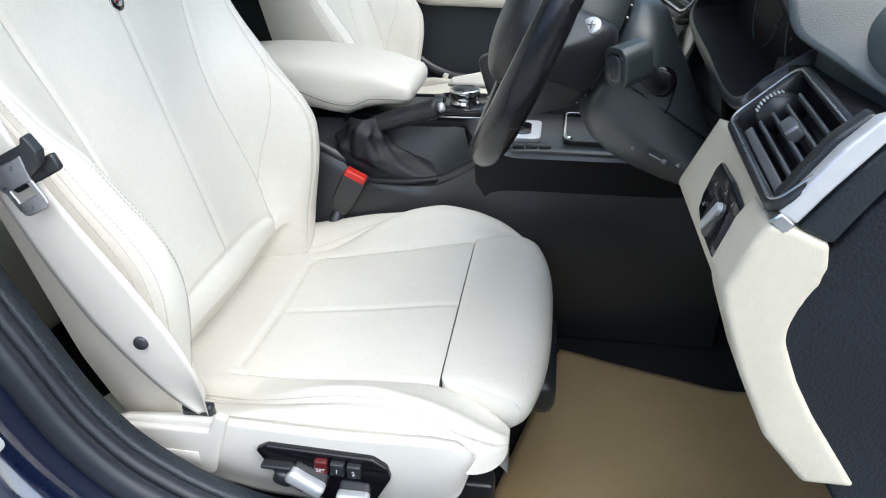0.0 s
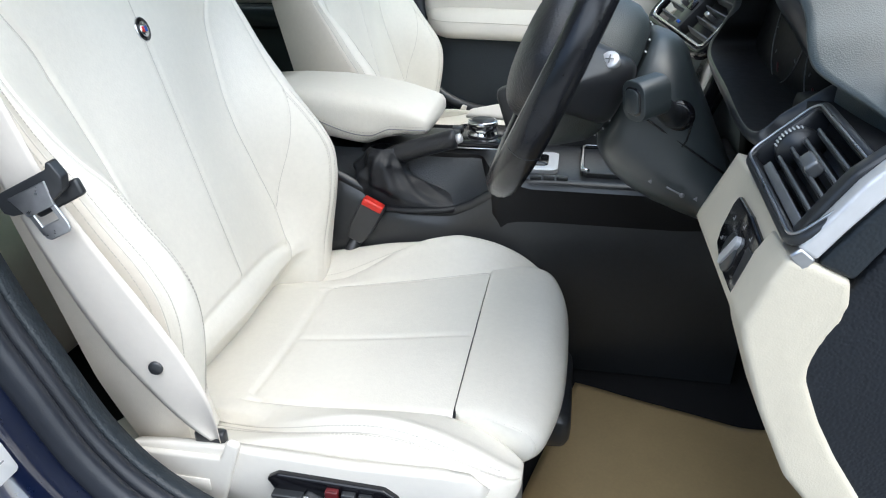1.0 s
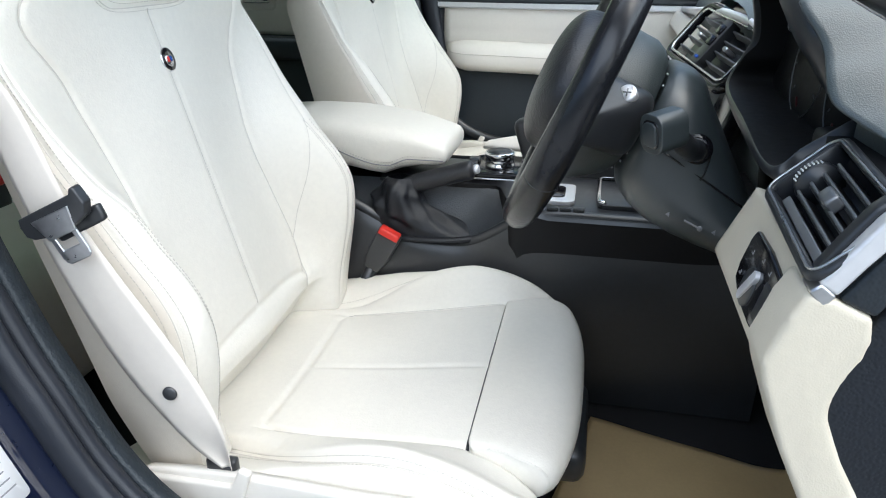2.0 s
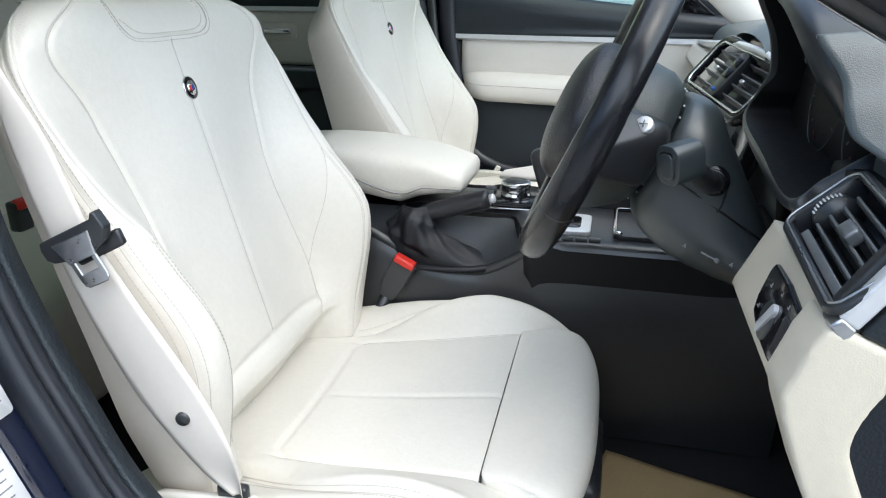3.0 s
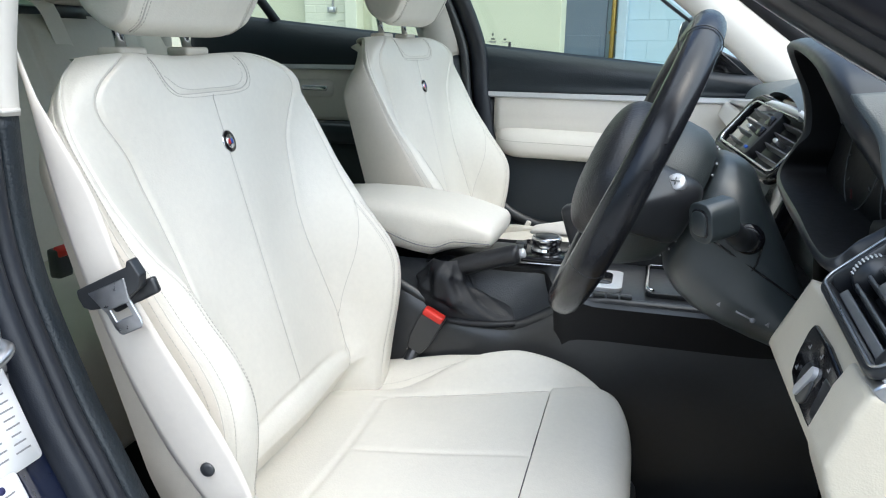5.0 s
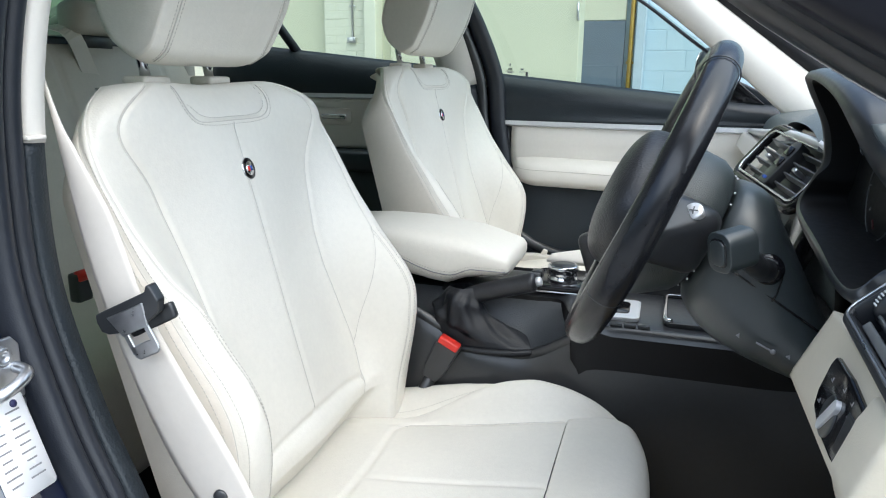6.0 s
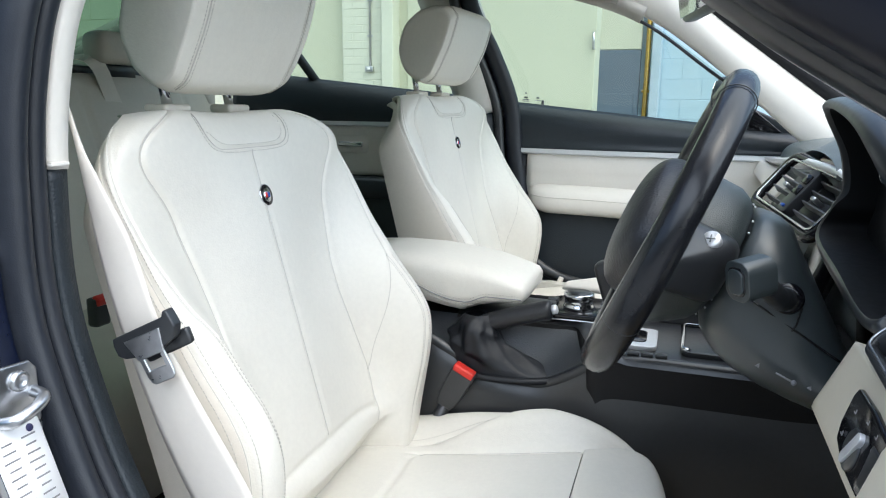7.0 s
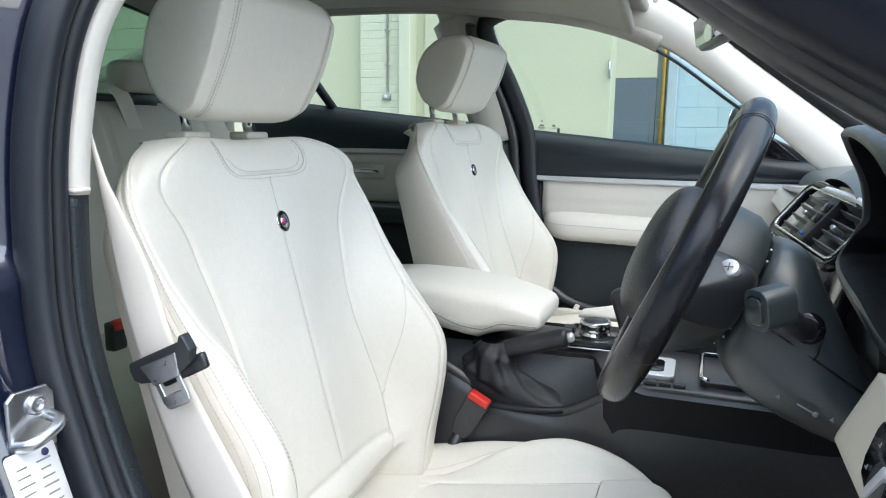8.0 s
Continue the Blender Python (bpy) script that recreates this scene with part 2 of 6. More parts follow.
crest_n = smooth_table([(-0.06, 0.02), (0.0, 0.038), (0.04, 0.058), (0.08, 0.077), (0.12, 0.090), (0.15, 0.095), (0.18, 0.089), (0.22, 0.072), (0.26, 0.055), (0.3, 0.036), (0.36, 0.018), (0.42, 0.004), (0.46, -0.001), (0.5, 0.0), (0.525, 0.0)])
ridge_q = smooth_table([(-0.06, 0.24), (0.0, 0.252), (0.07, 0.262), (0.4, 0.262), (0.43, 0.26), (0.46, 0.253), (0.48, 0.241), (0.5, 0.216), (0.515, 0.18), (0.525, 0.145), (0.56, 0.04)])
ridge_n = smooth_table([(-0.06, 0.015), (0.0, 0.036), (0.077, 0.063), (0.11, 0.074), (0.148, 0.078), (0.188, 0.07), (0.224, 0.056), (0.278, 0.04), (0.329, 0.022), (0.407, 0.005), (0.469, -0.012), (0.525, -0.014)])
KNOTS = (0.0, 0.4, 0.7, 0.82, 1.0)
CREST_TOP = 0.262


def groove(d, w=0.0035, depth=0.0035):
    return depth * math.exp(-(d / w) ** 2)


def hermite(t, ts, ys, first=None):
    """A smooth curve through the knots (ts, ys)."""
    i = min(max(k for k in range(len(ts) - 1) if ts[k] <= t), len(ts) - 2)

    def slope(k):
        if k == 0 and first is not None:
            return first
        lo, hi = max(0, k - 1), min(len(ts) - 1, k + 1)
        return (ys[hi] - ys[lo]) / (ts[hi] - ts[lo])
    h = ts[i + 1] - ts[i]
    u = (t - ts[i]) / h
    return ((2 * u ** 3 - 3 * u * u + 1) * ys[i] + (u ** 3 - 2 * u * u + u) * h * slope(i)
            + (3 * u * u - 2 * u ** 3) * ys[i + 1] + (u ** 3 - u * u) * h * slope(i + 1))


@functools.lru_cache(None)
def section(v):
    """The backrest's half cross-section at height v: half widths and depths of its knots."""
    top = max(0, v - (BACK_H - 0.07)) / 0.07
    drop = 0.05 * (1 - math.sqrt(max(0, 1 - top ** 2.2)))
    r = ridge_q(v)
    return ((0.0, panel_q(v), crest_q(v), r, r + 0.009 - 0.05 * ease(v, 0.4, 0.51)), (0.005 - drop, panel_n(v) - drop, crest_n(v) - drop, ridge_n(v) - drop, -0.036 - drop))


def split_line(v):
    """Where the short seam runs from the bolster's crest down to the panel seam."""
    return 0.4 + 0.3 * min(1, max(0, (v - 0.085) / (CREST_TOP - 0.085)))


def back_front(a, v):
    """Local (s, n) of the backrest's skin; a from -1 to 1 runs round from one back edge to the other."""
    qs, ns = section(v)
    t = min(abs(a), 1.0)
    q, n = hermite(t, KNOTS, qs), hermite(t, KNOTS, ns, 0.0)
    q += 0.008 * math.sin(math.pi * max(0, t - 0.82) / 0.18)
    tuck = 1 - ease(t, 0.42, 0.62)
    n += tuck * (0.005 * math.exp(-((v - 0.02) / 0.014) ** 2) - 1.1 * max(0.0, 0.004 - v))
    if v < 0.463:
        n -= groove(q, 0.003, 0.003) * (1 if v > 0.044 else 0)
    n -= groove(q - qs[1], 0.004, 0.0035)
    d = (t - 0.7) * 0.28
    n -= groove(d, 0.0028, 0.0022)
    n -= groove((t - 0.82) * 0.2, 0.0028, 0.002)
    if 0.085 < v < CREST_TOP:
        n -= groove((t - split_line(v)) * 0.25, 0.003, 0.002)
    if t < 0.4:
        n -= groove(v - (0.043 - 0.55 * q * q), 0.006, 0.0045)
        n -= groove(insert_dist(q, v), 0.003, 0.0026)
    return math.copysign(q, a), n


def lerp_a(s, v):
    """The skin's parameter for a place s on the centre panel."""
    return math.copysign(0.4 * min(1, abs(s) / max(panel_q(v), 1e-4)), s)


def insert_dist(q, v):
    """Signed distance from the small half-round panel under the headrest."""
    w, bottom = 0.088, 0.466
    dx, dy = q - w + 0.03, bottom + 0.03 - v
    if dx > 0 and dy > 0:
        return math.hypot(dx, dy) - 0.03
    return max(q - w, bottom - v) if v < BACK_H else 1


def make_seat(name, m, label, headrest_lift=0.0, outboard=-1, deep=0.0):
    """A sports seat, moved by m. outboard: the side that carries the switches; deep: how far the sides reach back."""
    off = Vector((0, 0, 0))
    base = Vector((-0.435, 0.82, 0.46)) + off
    seat = thing(name, base + Vector((0.2, 0, -0.2)), label, "car seat", "front seats")

    def P(s, v, n):
        return base + SIDE * s + UP * v + FRONT * n
    half = steps(0, 0.36, 26)[:-1] + steps(0.36, 0.44, 14)[:-1] + steps(0.44, 0.66, 20)[:-1] + steps(0.66, 0.86, 32)[:-1] + steps(0.86, 1.0, 10)
    us, vs = [-u for u in half[:0:-1]] + half, steps(-0.06, BACK_H, 190)

    def front(a, v):
        s, n = back_front(a, v)
        return P(s, v, n - deep * ease(abs(a), 0.82, 1.0) * (1 - ease(v, 0.40, 0.5)))

    def region(a, v):
        q = abs(back_front(a, v)[0])
        if abs(a) > 0.82:
            return "outer"
        if abs(a) > 0.4:
            return "bolster"
        if insert_dist(q, v) < 0:
            return "insert"
        return "centre"
    for key, nm in (("centre", "backrest_centre"), ("insert", "backrest_insert")):
        part(nm, patch(front, us, vs, lambda a, v: region(a, v) == key), LEATHER, seat)
    for sg in (-1, 1):
        part("backrest_bolster", patch(front, us, vs, lambda a, v: region(a, v) == "bolster" and a * sg > 0), LEATHER, seat)
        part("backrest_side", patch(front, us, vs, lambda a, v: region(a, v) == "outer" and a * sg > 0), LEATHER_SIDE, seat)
    # rear shell
    def rear(a, v):
        s, n0 = back_front(1, v)
        return P(a * s, v, n0 - deep * (1 - ease(v, 0.40, 0.5)) - 0.055 * (1 - abs(a) ** 3))

    def top(a, w):
        return front(a, BACK_H).lerp(rear(max(-1, min(1, back_front(a, BACK_H)[0] / back_front(1, BACK_H)[0])), BACK_H), w) + UP * 0.004 * math.sin(math.pi * w)
    bm = patch(rear, steps(-1, 1, 24), steps(-0.06, BACK_H, 30))
    patch(top, us, steps(0, 1, 6), bm=bm)
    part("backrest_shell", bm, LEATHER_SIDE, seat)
    # stitches on the backrest
    bm = bmesh.new()

    def on(t, v, lift=0.0005):
        s, n = back_front(t, v)
        return P(s, v, n + lift)
    for sg in (-1, 1):
        for shift in (-0.018, 0.018):
            dashes([on(sg * (0.7 + shift), v) for v in steps(0.0, CREST_TOP, 60)], bm=bm)
        for shift in (-0.022, 0.022):
            dashes([on(sg * (0.82 + shift), v) for v in steps(0.03, 0.45, 80)], bm=bm)
    for w, low in ((0.093, 0.461), (0.083, 0.471)):
        rim = [(-w, 0.512), (-w, 0.497), (-w + 0.006, low + 0.016), (-w + 0.02, low + 0.004), (-0.04, low), (0.0, low), (0.04, low), (w - 0.02, low + 0.004), (w - 0.006, low + 0.016), (w, 0.497), (w, 0.512)]
        dashes([on(lerp_a(p.x, p.y), p.y) for p in spline([(x, y, 0) for x, y in rim], 60)], bm=bm)
    tagged(part("stitching", bm, THREAD, seat, "fine grey seam stitching"), kind="stuff")
    seam_back(seat, P)
    make_cushion(seat, off, outboard)
    make_headrest(seat, P, headrest_lift, 0.03 if outboard < 0 else 0.012)
    make_emblem(seat, P)
    seat.matrix_world = m @ seat.matrix_world
    return seat


# the cushion's lines along x: panel edge and height, bolster seam and height
PAD_Q = smooth_table([(-0.46, 0.145), (-0.38, 0.153), (-0.3, 0.162), (-0.22, 0.169), (-0.14, 0.178), (-0.1, 0.184), (-0.02, 0.196)])
PAD_Z = smooth_table([(-0.46, 0.408), (-0.38, 0.416), (-0.3, 0.425), (-0.22, 0.436), (-0.14, 0.449), (-0.11, 0.453), (-0.06, 0.443), (-0.02, 0.425)])
WING_Q = smooth_table([(-0.46, 0.178), (-0.38, 0.194), (-0.35, 0.206), (-0.32, 0.219), (-0.29, 0.232), (-0.26, 0.241), (-0.23, 0.248), (-0.17, 0.255), (-0.11, 0.258), (-0.02, 0.258)])
WING_Z = smooth_table([(-0.46, 0.394), (-0.38, 0.405), (-0.35, 0.415), (-0.32, 0.428), (-0.29, 0.442), (-0.26, 0.454), (-0.23, 0.465), (-0.2, 0.472), (-0.17, 0.476), (-0.14, 0.472), (-0.11, 0.465), (-0.08, 0.453), (-0.05, 0.441), (-0.02, 0.43)])
OUT_Z = smooth_table([(-0.46, 0.414), (-0.417, 0.426), (-0.358, 0.439), (-0.3, 0.452), (-0.26, 0.457), (-0.2, 0.462), (-0.14, 0.461), (-0.08, 0.445), (-0.05, 0.436), (-0.02, 0.43)])
WING = (0.0, 0.5, 0.78, 1.0, 1.3, 1.5)


def seam(name, pts, parent, r=0.00065):
    return part(name, tube(pts, r, 6), SEAM, parent, "fine sewn seam")


def seam_back(seat, P):
    def on(t, v, lift=0.0004):
        s, n = back_front(t, v)
        return P(s, v, n + lift)
    seam("seam", [on(0.0, v) for v in steps(0.05, 0.463, 60)], seat)
    for sg in (-1, 1):
        seam("seam", [on(sg * 0.4, v, 0.0002) for v in steps(-0.02, 0.515, 90)], seat)
        seam("seam", [on(sg * 0.7, v, 0.0) for v in steps(-0.02, 0.515, 90)], seat, 0.0006)
        seam("seam", [on(sg * 0.82, v, 0.0) for v in steps(-0.02, 0.47, 80)], seat, 0.0006)
        seam("seam", [on(sg * split_line(v), v, 0.0) for v in steps(0.085, CREST_TOP, 40)], seat, 0.0006)
    arc = [(-0.088, 0.515), (-0.088, 0.497), (-0.083, 0.48), (-0.07, 0.469), (-0.05, 0.466), (0.0, 0.466), (0.05, 0.466), (0.07, 0.469), (0.083, 0.48), (0.088, 0.497), (0.088, 0.515)]
    seam("seam", [on(lerp_a(p.x, p.y), p.y) for p in spline([(a, b, 0) for a, b in arc], 50)], seat)


def pad_height(x, y):
    """Height of the cushion's centre panel at x and y from the seat's middle."""
    q = min(1, abs(y) / PAD_Q(x))
    z = PAD_Z(x) + 0.003 * (1 - q * q)
    z -= groove(y + 0.012, 0.005, 0.0024) * ease(x, -0.375, -0.36)
    z -= groove(x + 0.372 + 0.35 * y * y - 0.03 * ease(abs(y), 0.13, 0.16) ** 2, 0.006, 0.0035)
    z -= groove(abs(y) - PAD_Q(x), 0.004, 0.004) * ease(x, -0.4, -0.36)
    return z


def wing(x, t):
    """The bolster's skin at x: t from the panel edge (0.0) over the crest and its seam (1.0) to the lower edge (1.5)."""
    pq, pz, wq, wz = PAD_Q(x), PAD_Z(x), WING_Q(x), WING_Z(x)
    rise = max(0, wz - pz)
    oz = OUT_Z(x)
    oq = max(wq + 0.012, 0.264)
    qs = (pq, pq + (wq - pq) * 0.55, pq + (wq - pq) * 0.84, wq, oq, oq + 0.008)
    zs = (pz, pz + rise * 0.75 + 0.004 * ease(x, -0.38, -0.25), wz + 0.011 * ease(x, -0.36, -0.22), wz, oz, oz - 0.032)
    q, z = hermite(t, WING, qs), hermite(t, WING, zs)
    z -= groove(t * 0.06, 0.004, 0.004) * ease(x, -0.4, -0.36) + groove((t - 1.0) * 0.08, 0.003, 0.0022)
    # the nose draws in to a blunt round end
    k = math.sqrt(max(0.0, 1 - max(0, (x + 0.085) / 0.062) ** 2))
    return 0.222 + (q - 0.222) * (0.25 + 0.75 * k), 0.42 + (z - 0.42) * (0.1 + 0.9 * k)


def make_cushion(seat, off, outboard):
    mid = Vector((0, 0.82, 0)) + off

    def at_wing(sg, x, t, lift=0.0):
        q, z = wing(x, t)
        return Vector((x, sg * q, z + lift)) + mid
    xs, ys = steps(-0.53, -0.1094, 130), steps(-1, 1, 120)
    part("cushion_centre", patch(lambda x, k: Vector((x, k * PAD_Q(x), pad_height(x, k * PAD_Q(x)))) + mid, xs, ys), LEATHER, seat)
    nose = [-0.0232 - 0.0618 * (1 - math.sin(k * math.pi / 2)) for k in steps(0, 1, 26)]
    xb = steps(-0.53, -0.085, 110)[:-1] + nose
    for sg in (-1, 1):
        bm = patch(lambda x, t: at_wing(sg, x, t), xb, steps(0, 0.9, 34)[:-1] + steps(0.9, 1.1, 20)[:-1] + steps(1.1, 1.5, 14))
        patch(lambda x, w: at_wing(sg, x, 0) + Vector((0, 0, -0.07 * w)), [x for x in xb if x > -0.14], steps(0, 1, 6), bm=bm)
        part("cushion_bolster", bm, LEATHER, seat)
    # pull-out thigh support, rolled over its front
    prof = [(-0.1065, -0.03), (-0.1065, -0.007), (-0.103, 0.0), (-0.06, 0.005), (-0.02, 0.003), (0.004, -0.007), (0.0135, -0.024), (0.008, -0.042), (-0.012, -0.054), (-0.06, -0.06), (-0.1, -0.06)]
    loop = spline([(x, 0, z) for x, z in prof], 60, closed=True)
    rings = []
    for y in spline([(k, 0, 0) for k in (-0.202, -0.2005, -0.194, -0.12, 0, 0.12, 0.194, 0.2005, 0.202)], 60):
        t = abs(y.x) / 0.202
        k = 1 - 0.12 * max(0, (t - 0.93) / 0.07) ** 2
        cx, cz = -0.05, -0.03
        fwd = 0.006 - 0.026 * t ** 3
        rings.append([Vector((cx + (p.x - cx) * k + fwd * ease(p.x, -0.1, -0.02), y.x * (0.93 + 0.07 * ease(p.x, -0.1, 0.0)), 0.459 + cz + (p.z - cz) * k)) + mid for p in loop])
    part("thigh_support", skin(bmesh.new(), rings), LEATHER, seat, "pull-out cream leather thigh support")
    part("thigh_support_base", box((0.13, 0.17, 0.055), Matrix.Translation(Vector((-0.036, -0.02, 0.376)) + mid), 0.022, 4), BLACK_SMOOTH, seat, "black plastic tray under the thigh support")
    part("cushion_pan", box((0.38, 0.46, 0.08), Matrix.Translation(Vector((-0.27, 0, 0.34)) + mid), 0.015, 2), BLACK, seat, "black seat pan under the cushion")
    for sg in (-1, 1):
        part("seat_rail", box((0.42, 0.03, 0.07), Matrix.Translation(Vector((-0.25, sg * 0.19, 0.285)) + mid), 0.006, 2), BLACK_SMOOTH, seat, "black seat rail on the floor")
    # stitches
    bm = bmesh.new()
    for sg in (-1, 1):
        for sh in (-0.075, 0.07):
            dashes([at_wing(sg, x, 1.0 + sh, 0.0005) for x in steps(-0.42, -0.045, 80)], bm=bm)
    tagged(part("stitching", bm, THREAD, seat, "fine grey seam stitching"), kind="stuff")
    # a black tube stands for the shade in the thigh support's gap
    part("gap_shade", tube([Vector((-0.1082, y, pad_height(-0.112, y) - 0.004)) + mid for y in steps(-0.182, 0.182, 30)], 0.001, 6), BLACK_SMOOTH, seat, "black tube drawn as the shaded gap before the thigh support")
    for sg in (-1, 1):
        seam("seam", [at_wing(sg, x, 1.0, 0.0) for x in steps(-0.42, -0.04, 60)], seat, 0.0008)
        seam("seam", [at_wing(sg, x, 0.02, 0.0006) for x in steps(-0.36, -0.112, 40)], seat, 0.0005)
    make_side_trim(seat, mid, outboard)


def make_side_trim(seat, mid, sg):
    """The moulded side cover of the seat base, with the belt's anchor cover."""
    def skin_at(x, w):
        top = table(x, [(-0.475, 0.432), (-0.45, 0.446), (-0.36, 0.455), (-0.2, 0.451), (-0.1, 0.455), (-0.072, 0.45), (-0.06, 0.436)])
        low = table(x, [(-0.475, 0.40), (-0.44, 0.375), (-0.3, 0.345), (-0.14, 0.335), (-0.1, 0.342), (-0.075, 0.37), (-0.06, 0.43)])
        y = 0.278 + 0.006 * math.sin(math.pi * min(1, w * 1.15)) - 0.01 * w - 0.008 * max(0, (x + 0.1) / 0.04) ** 2
        return Vector((x, sg * y, top + (low - top) * w)) + mid
    bm = patch(skin_at, steps(-0.475, -0.06, 60), steps(0, 1, 18))
    ob = part("side_trim", bm, CREAM_SMOOTH, seat, "cream moulded seat side cover")
    thicken(ob, 0.012, 0)
    cover = slab([(-0.055, 0.028), (0.05, 0.03), (0.062, 0.055), (0.075, 0.05), (0.048, -0.03), (0.035, -0.036), (-0.035, -0.032), (-0.05, -0.024)],
                 Vector((-0.395, sg * 0.287, 0.415)) + mid, (1, 0, 0), (0, 0, 1), 0.01, 0.004, 3)
    anchor = part("belt_anchor_cover", cover, CREAM_SMOOTH, seat)
    part("airbag_mark", box((0.05, 0.002, 0.016), Matrix.Translation(Vector((-0.385, sg * 0.293, 0.408)) + mid), 0.0008, 1), CREAM_SMOOTH, anchor, "faint raised label")
    out = [(-0.075, 0.03), (-0.062, 0.038), (0.055, 0.034), (0.07, 0.024), (0.074, 0.008), (0.052, -0.034), (0.03, -0.04), (-0.03, -0.026), (-0.05, -0.012)]
    o = Vector((-0.218, sg * 0.288, 0.398)) + mid
    panel = part("switch_panel", slab(out, o, (1, 0, 0), (0, 0, 1), 0.01, 0.003, 2), BLACK_GLOSS, seat, "black seat adjustment switch panel")
    y = sg * 0.009

    def key(nm, x, z, w, h, mat, d=0.01, rot=0, lab="", bev=0.002):
        m = Matrix.Translation(o + Vector((x, y, z))) @ pose(0, 0, 0, 0, rot, 0)
        return part(nm, box((w, d, h), m, bev, 3), mat, panel, lab)
    RED_DARK = DARKRED
    key("memory_key", 0.0, 0.022, 0.014, 0.017, RED_DARK, 0.008, 0, "dark red SET key")
    key("memory_key", 0.018, 0.021, 0.015, 0.016, BLACK_SMOOTH, 0.008)
    key("memory_key", 0.036, 0.020, 0.015, 0.016, BLACK_SMOOTH, 0.008)
    key("backrest_switch", -0.02, -0.004, 0.044, 0.017, SATIN, 0.018, 32, "silver backrest tilt switch", 0.006)
    key("cushion_switch", 0.032, -0.021, 0.036, 0.016, SATIN, 0.016, 0, "silver cushion switch", 0.005)
    key("lumbar_pad", -0.045, -0.002, 0.022, 0.02, BLACK_SMOOTH, 0.012, 20, "", 0.008)
    key("thigh_switch", -0.05, 0.016, 0.034, 0.005, BLACK_SMOOTH, 0.012, 0)
    for txt, x in (("SET", 0.0), ("1", 0.018), ("2", 0.036)):
        letters(txt, 0.0065 if txt == "SET" else 0.008, Matrix.Translation(o + Vector((x, sg * 0.0135, 0.0195))) @ pose(0, 0, 0, 90, 0, 0), WHITE, panel)


def letters(txt, size, m, mat, parent, name="lettering"):
    cu = bpy.data.curves.new(name, "FONT")
    cu.body, cu.size, cu.extrude, cu.align_x, cu.align_y = txt, size, 0.0002, "CENTER", "CENTER"
    tmp = bpy.data.objects.new("tmp", cu)
    scene.collection.objects.link(tmp)
    dg = bpy.context.evaluated_depsgraph_get()
    me = bpy.data.meshes.new_from_object(tmp.evaluated_get(dg))
    bpy.data.objects.remove(tmp)
    bpy.data.curves.remove(cu)
    me.transform(m)
    me.materials.clear()
    me.materials.append(mat)
    ob = new(name, me)
    if parent is not None:
        ob.parent = parent
        ob.matrix_parent_inverse = parent.matrix_world.inverted()
    return ob


def make_headrest(seat, P, lift, back=0.0):
    base = P(0, 0, 0) + Vector((-back, 0, 0))
    side = [(-0.198, 0.515 + 0.065), (-0.2, 0.64), (-0.165, 0.695), (-0.1, 0.712), (-0.045, 0.70), (-0.052, 0.65), (-0.085, 0.575), (-0.115, 0.535), (-0.16, 0.54)]
    side = [p for a, b in zip(side, side[1:] + side[:1]) for p in ((a[0] * 0.7 + b[0] * 0.3, a[1] * 0.7 + b[1] * 0.3), (a[0] * 0.3 + b[0] * 0.7, a[1] * 0.3 + b[1] * 0.7))]
    loop = spline([(x, 0, z) for x, z in side], 72, closed=True)
    c = Vector((-0.12, 0, 0.615))
    n = 48
    rings = []
    for k in range(n + 1):
        t = -1 + 2 * k / n
        y = 0.130 * math.sin(t * math.pi / 2) if abs(t) < 1 else 0.130 * t
        f = 1 - 0.12 * abs(y / 0.130) ** 7 if abs(t) < 0.999 else 0.8
        ring = []
        for p in loop:
            back = ease(p.x, -0.2, -0.06)
            q = c + (p - c) * f
            ring.append(base + Vector((q.x, y * (0.86 + 0.14 * back), q.z + lift)))
        rings.append(ring)
    head = part("headrest", skin(bmesh.new(), rings), LEATHER, seat)
    # seams between the front and the sides
    def on_head(t, p):
        y = 0.130 * math.sin(t * math.pi / 2)
        f = 1 - 0.12 * abs(y / 0.130) ** 7
        q = c + (p - c) * (f + 0.006)
        return base + Vector((q.x, y * (0.86 + 0.14 * ease(p.x, -0.2, -0.06)) * 1.004, q.z + lift))
    bm = bmesh.new()
    face = [p for p in loop if p.x > -0.125]
    cut = max(range(len(face)), key=lambda i: (face[i] - face[i - 1]).length)
    face = face[cut:] + face[:cut]
    for sg in (-1, 1):
        for t in (0.58, 0.66):
            dashes([on_head(sg * t, p) for p in face], bm=bm)
        part("seam", tube([on_head(sg * 0.62, p) for p in face], 0.0009, 6), SEAM, head)
    tagged(part("stitching", bm, THREAD, head, "fine grey seam stitching"), kind="stuff")
    for sg in (-1, 1):
        foot = base + UP * (BACK_H + 0.002) + FRONT * -0.03 + SIDE * sg * 0.066
        part("headrest_post", tube([foot, foot + Vector((-0.012, 0, 0.07 + lift))], 0.0065, 14), CHROME, seat, "chrome headrest post")
        part("post_guide", box((0.036, 0.05, 0.012), Matrix.Translation(foot), 0.0055, 3), LEATHER_SIDE, seat, "cream plastic headrest guide")


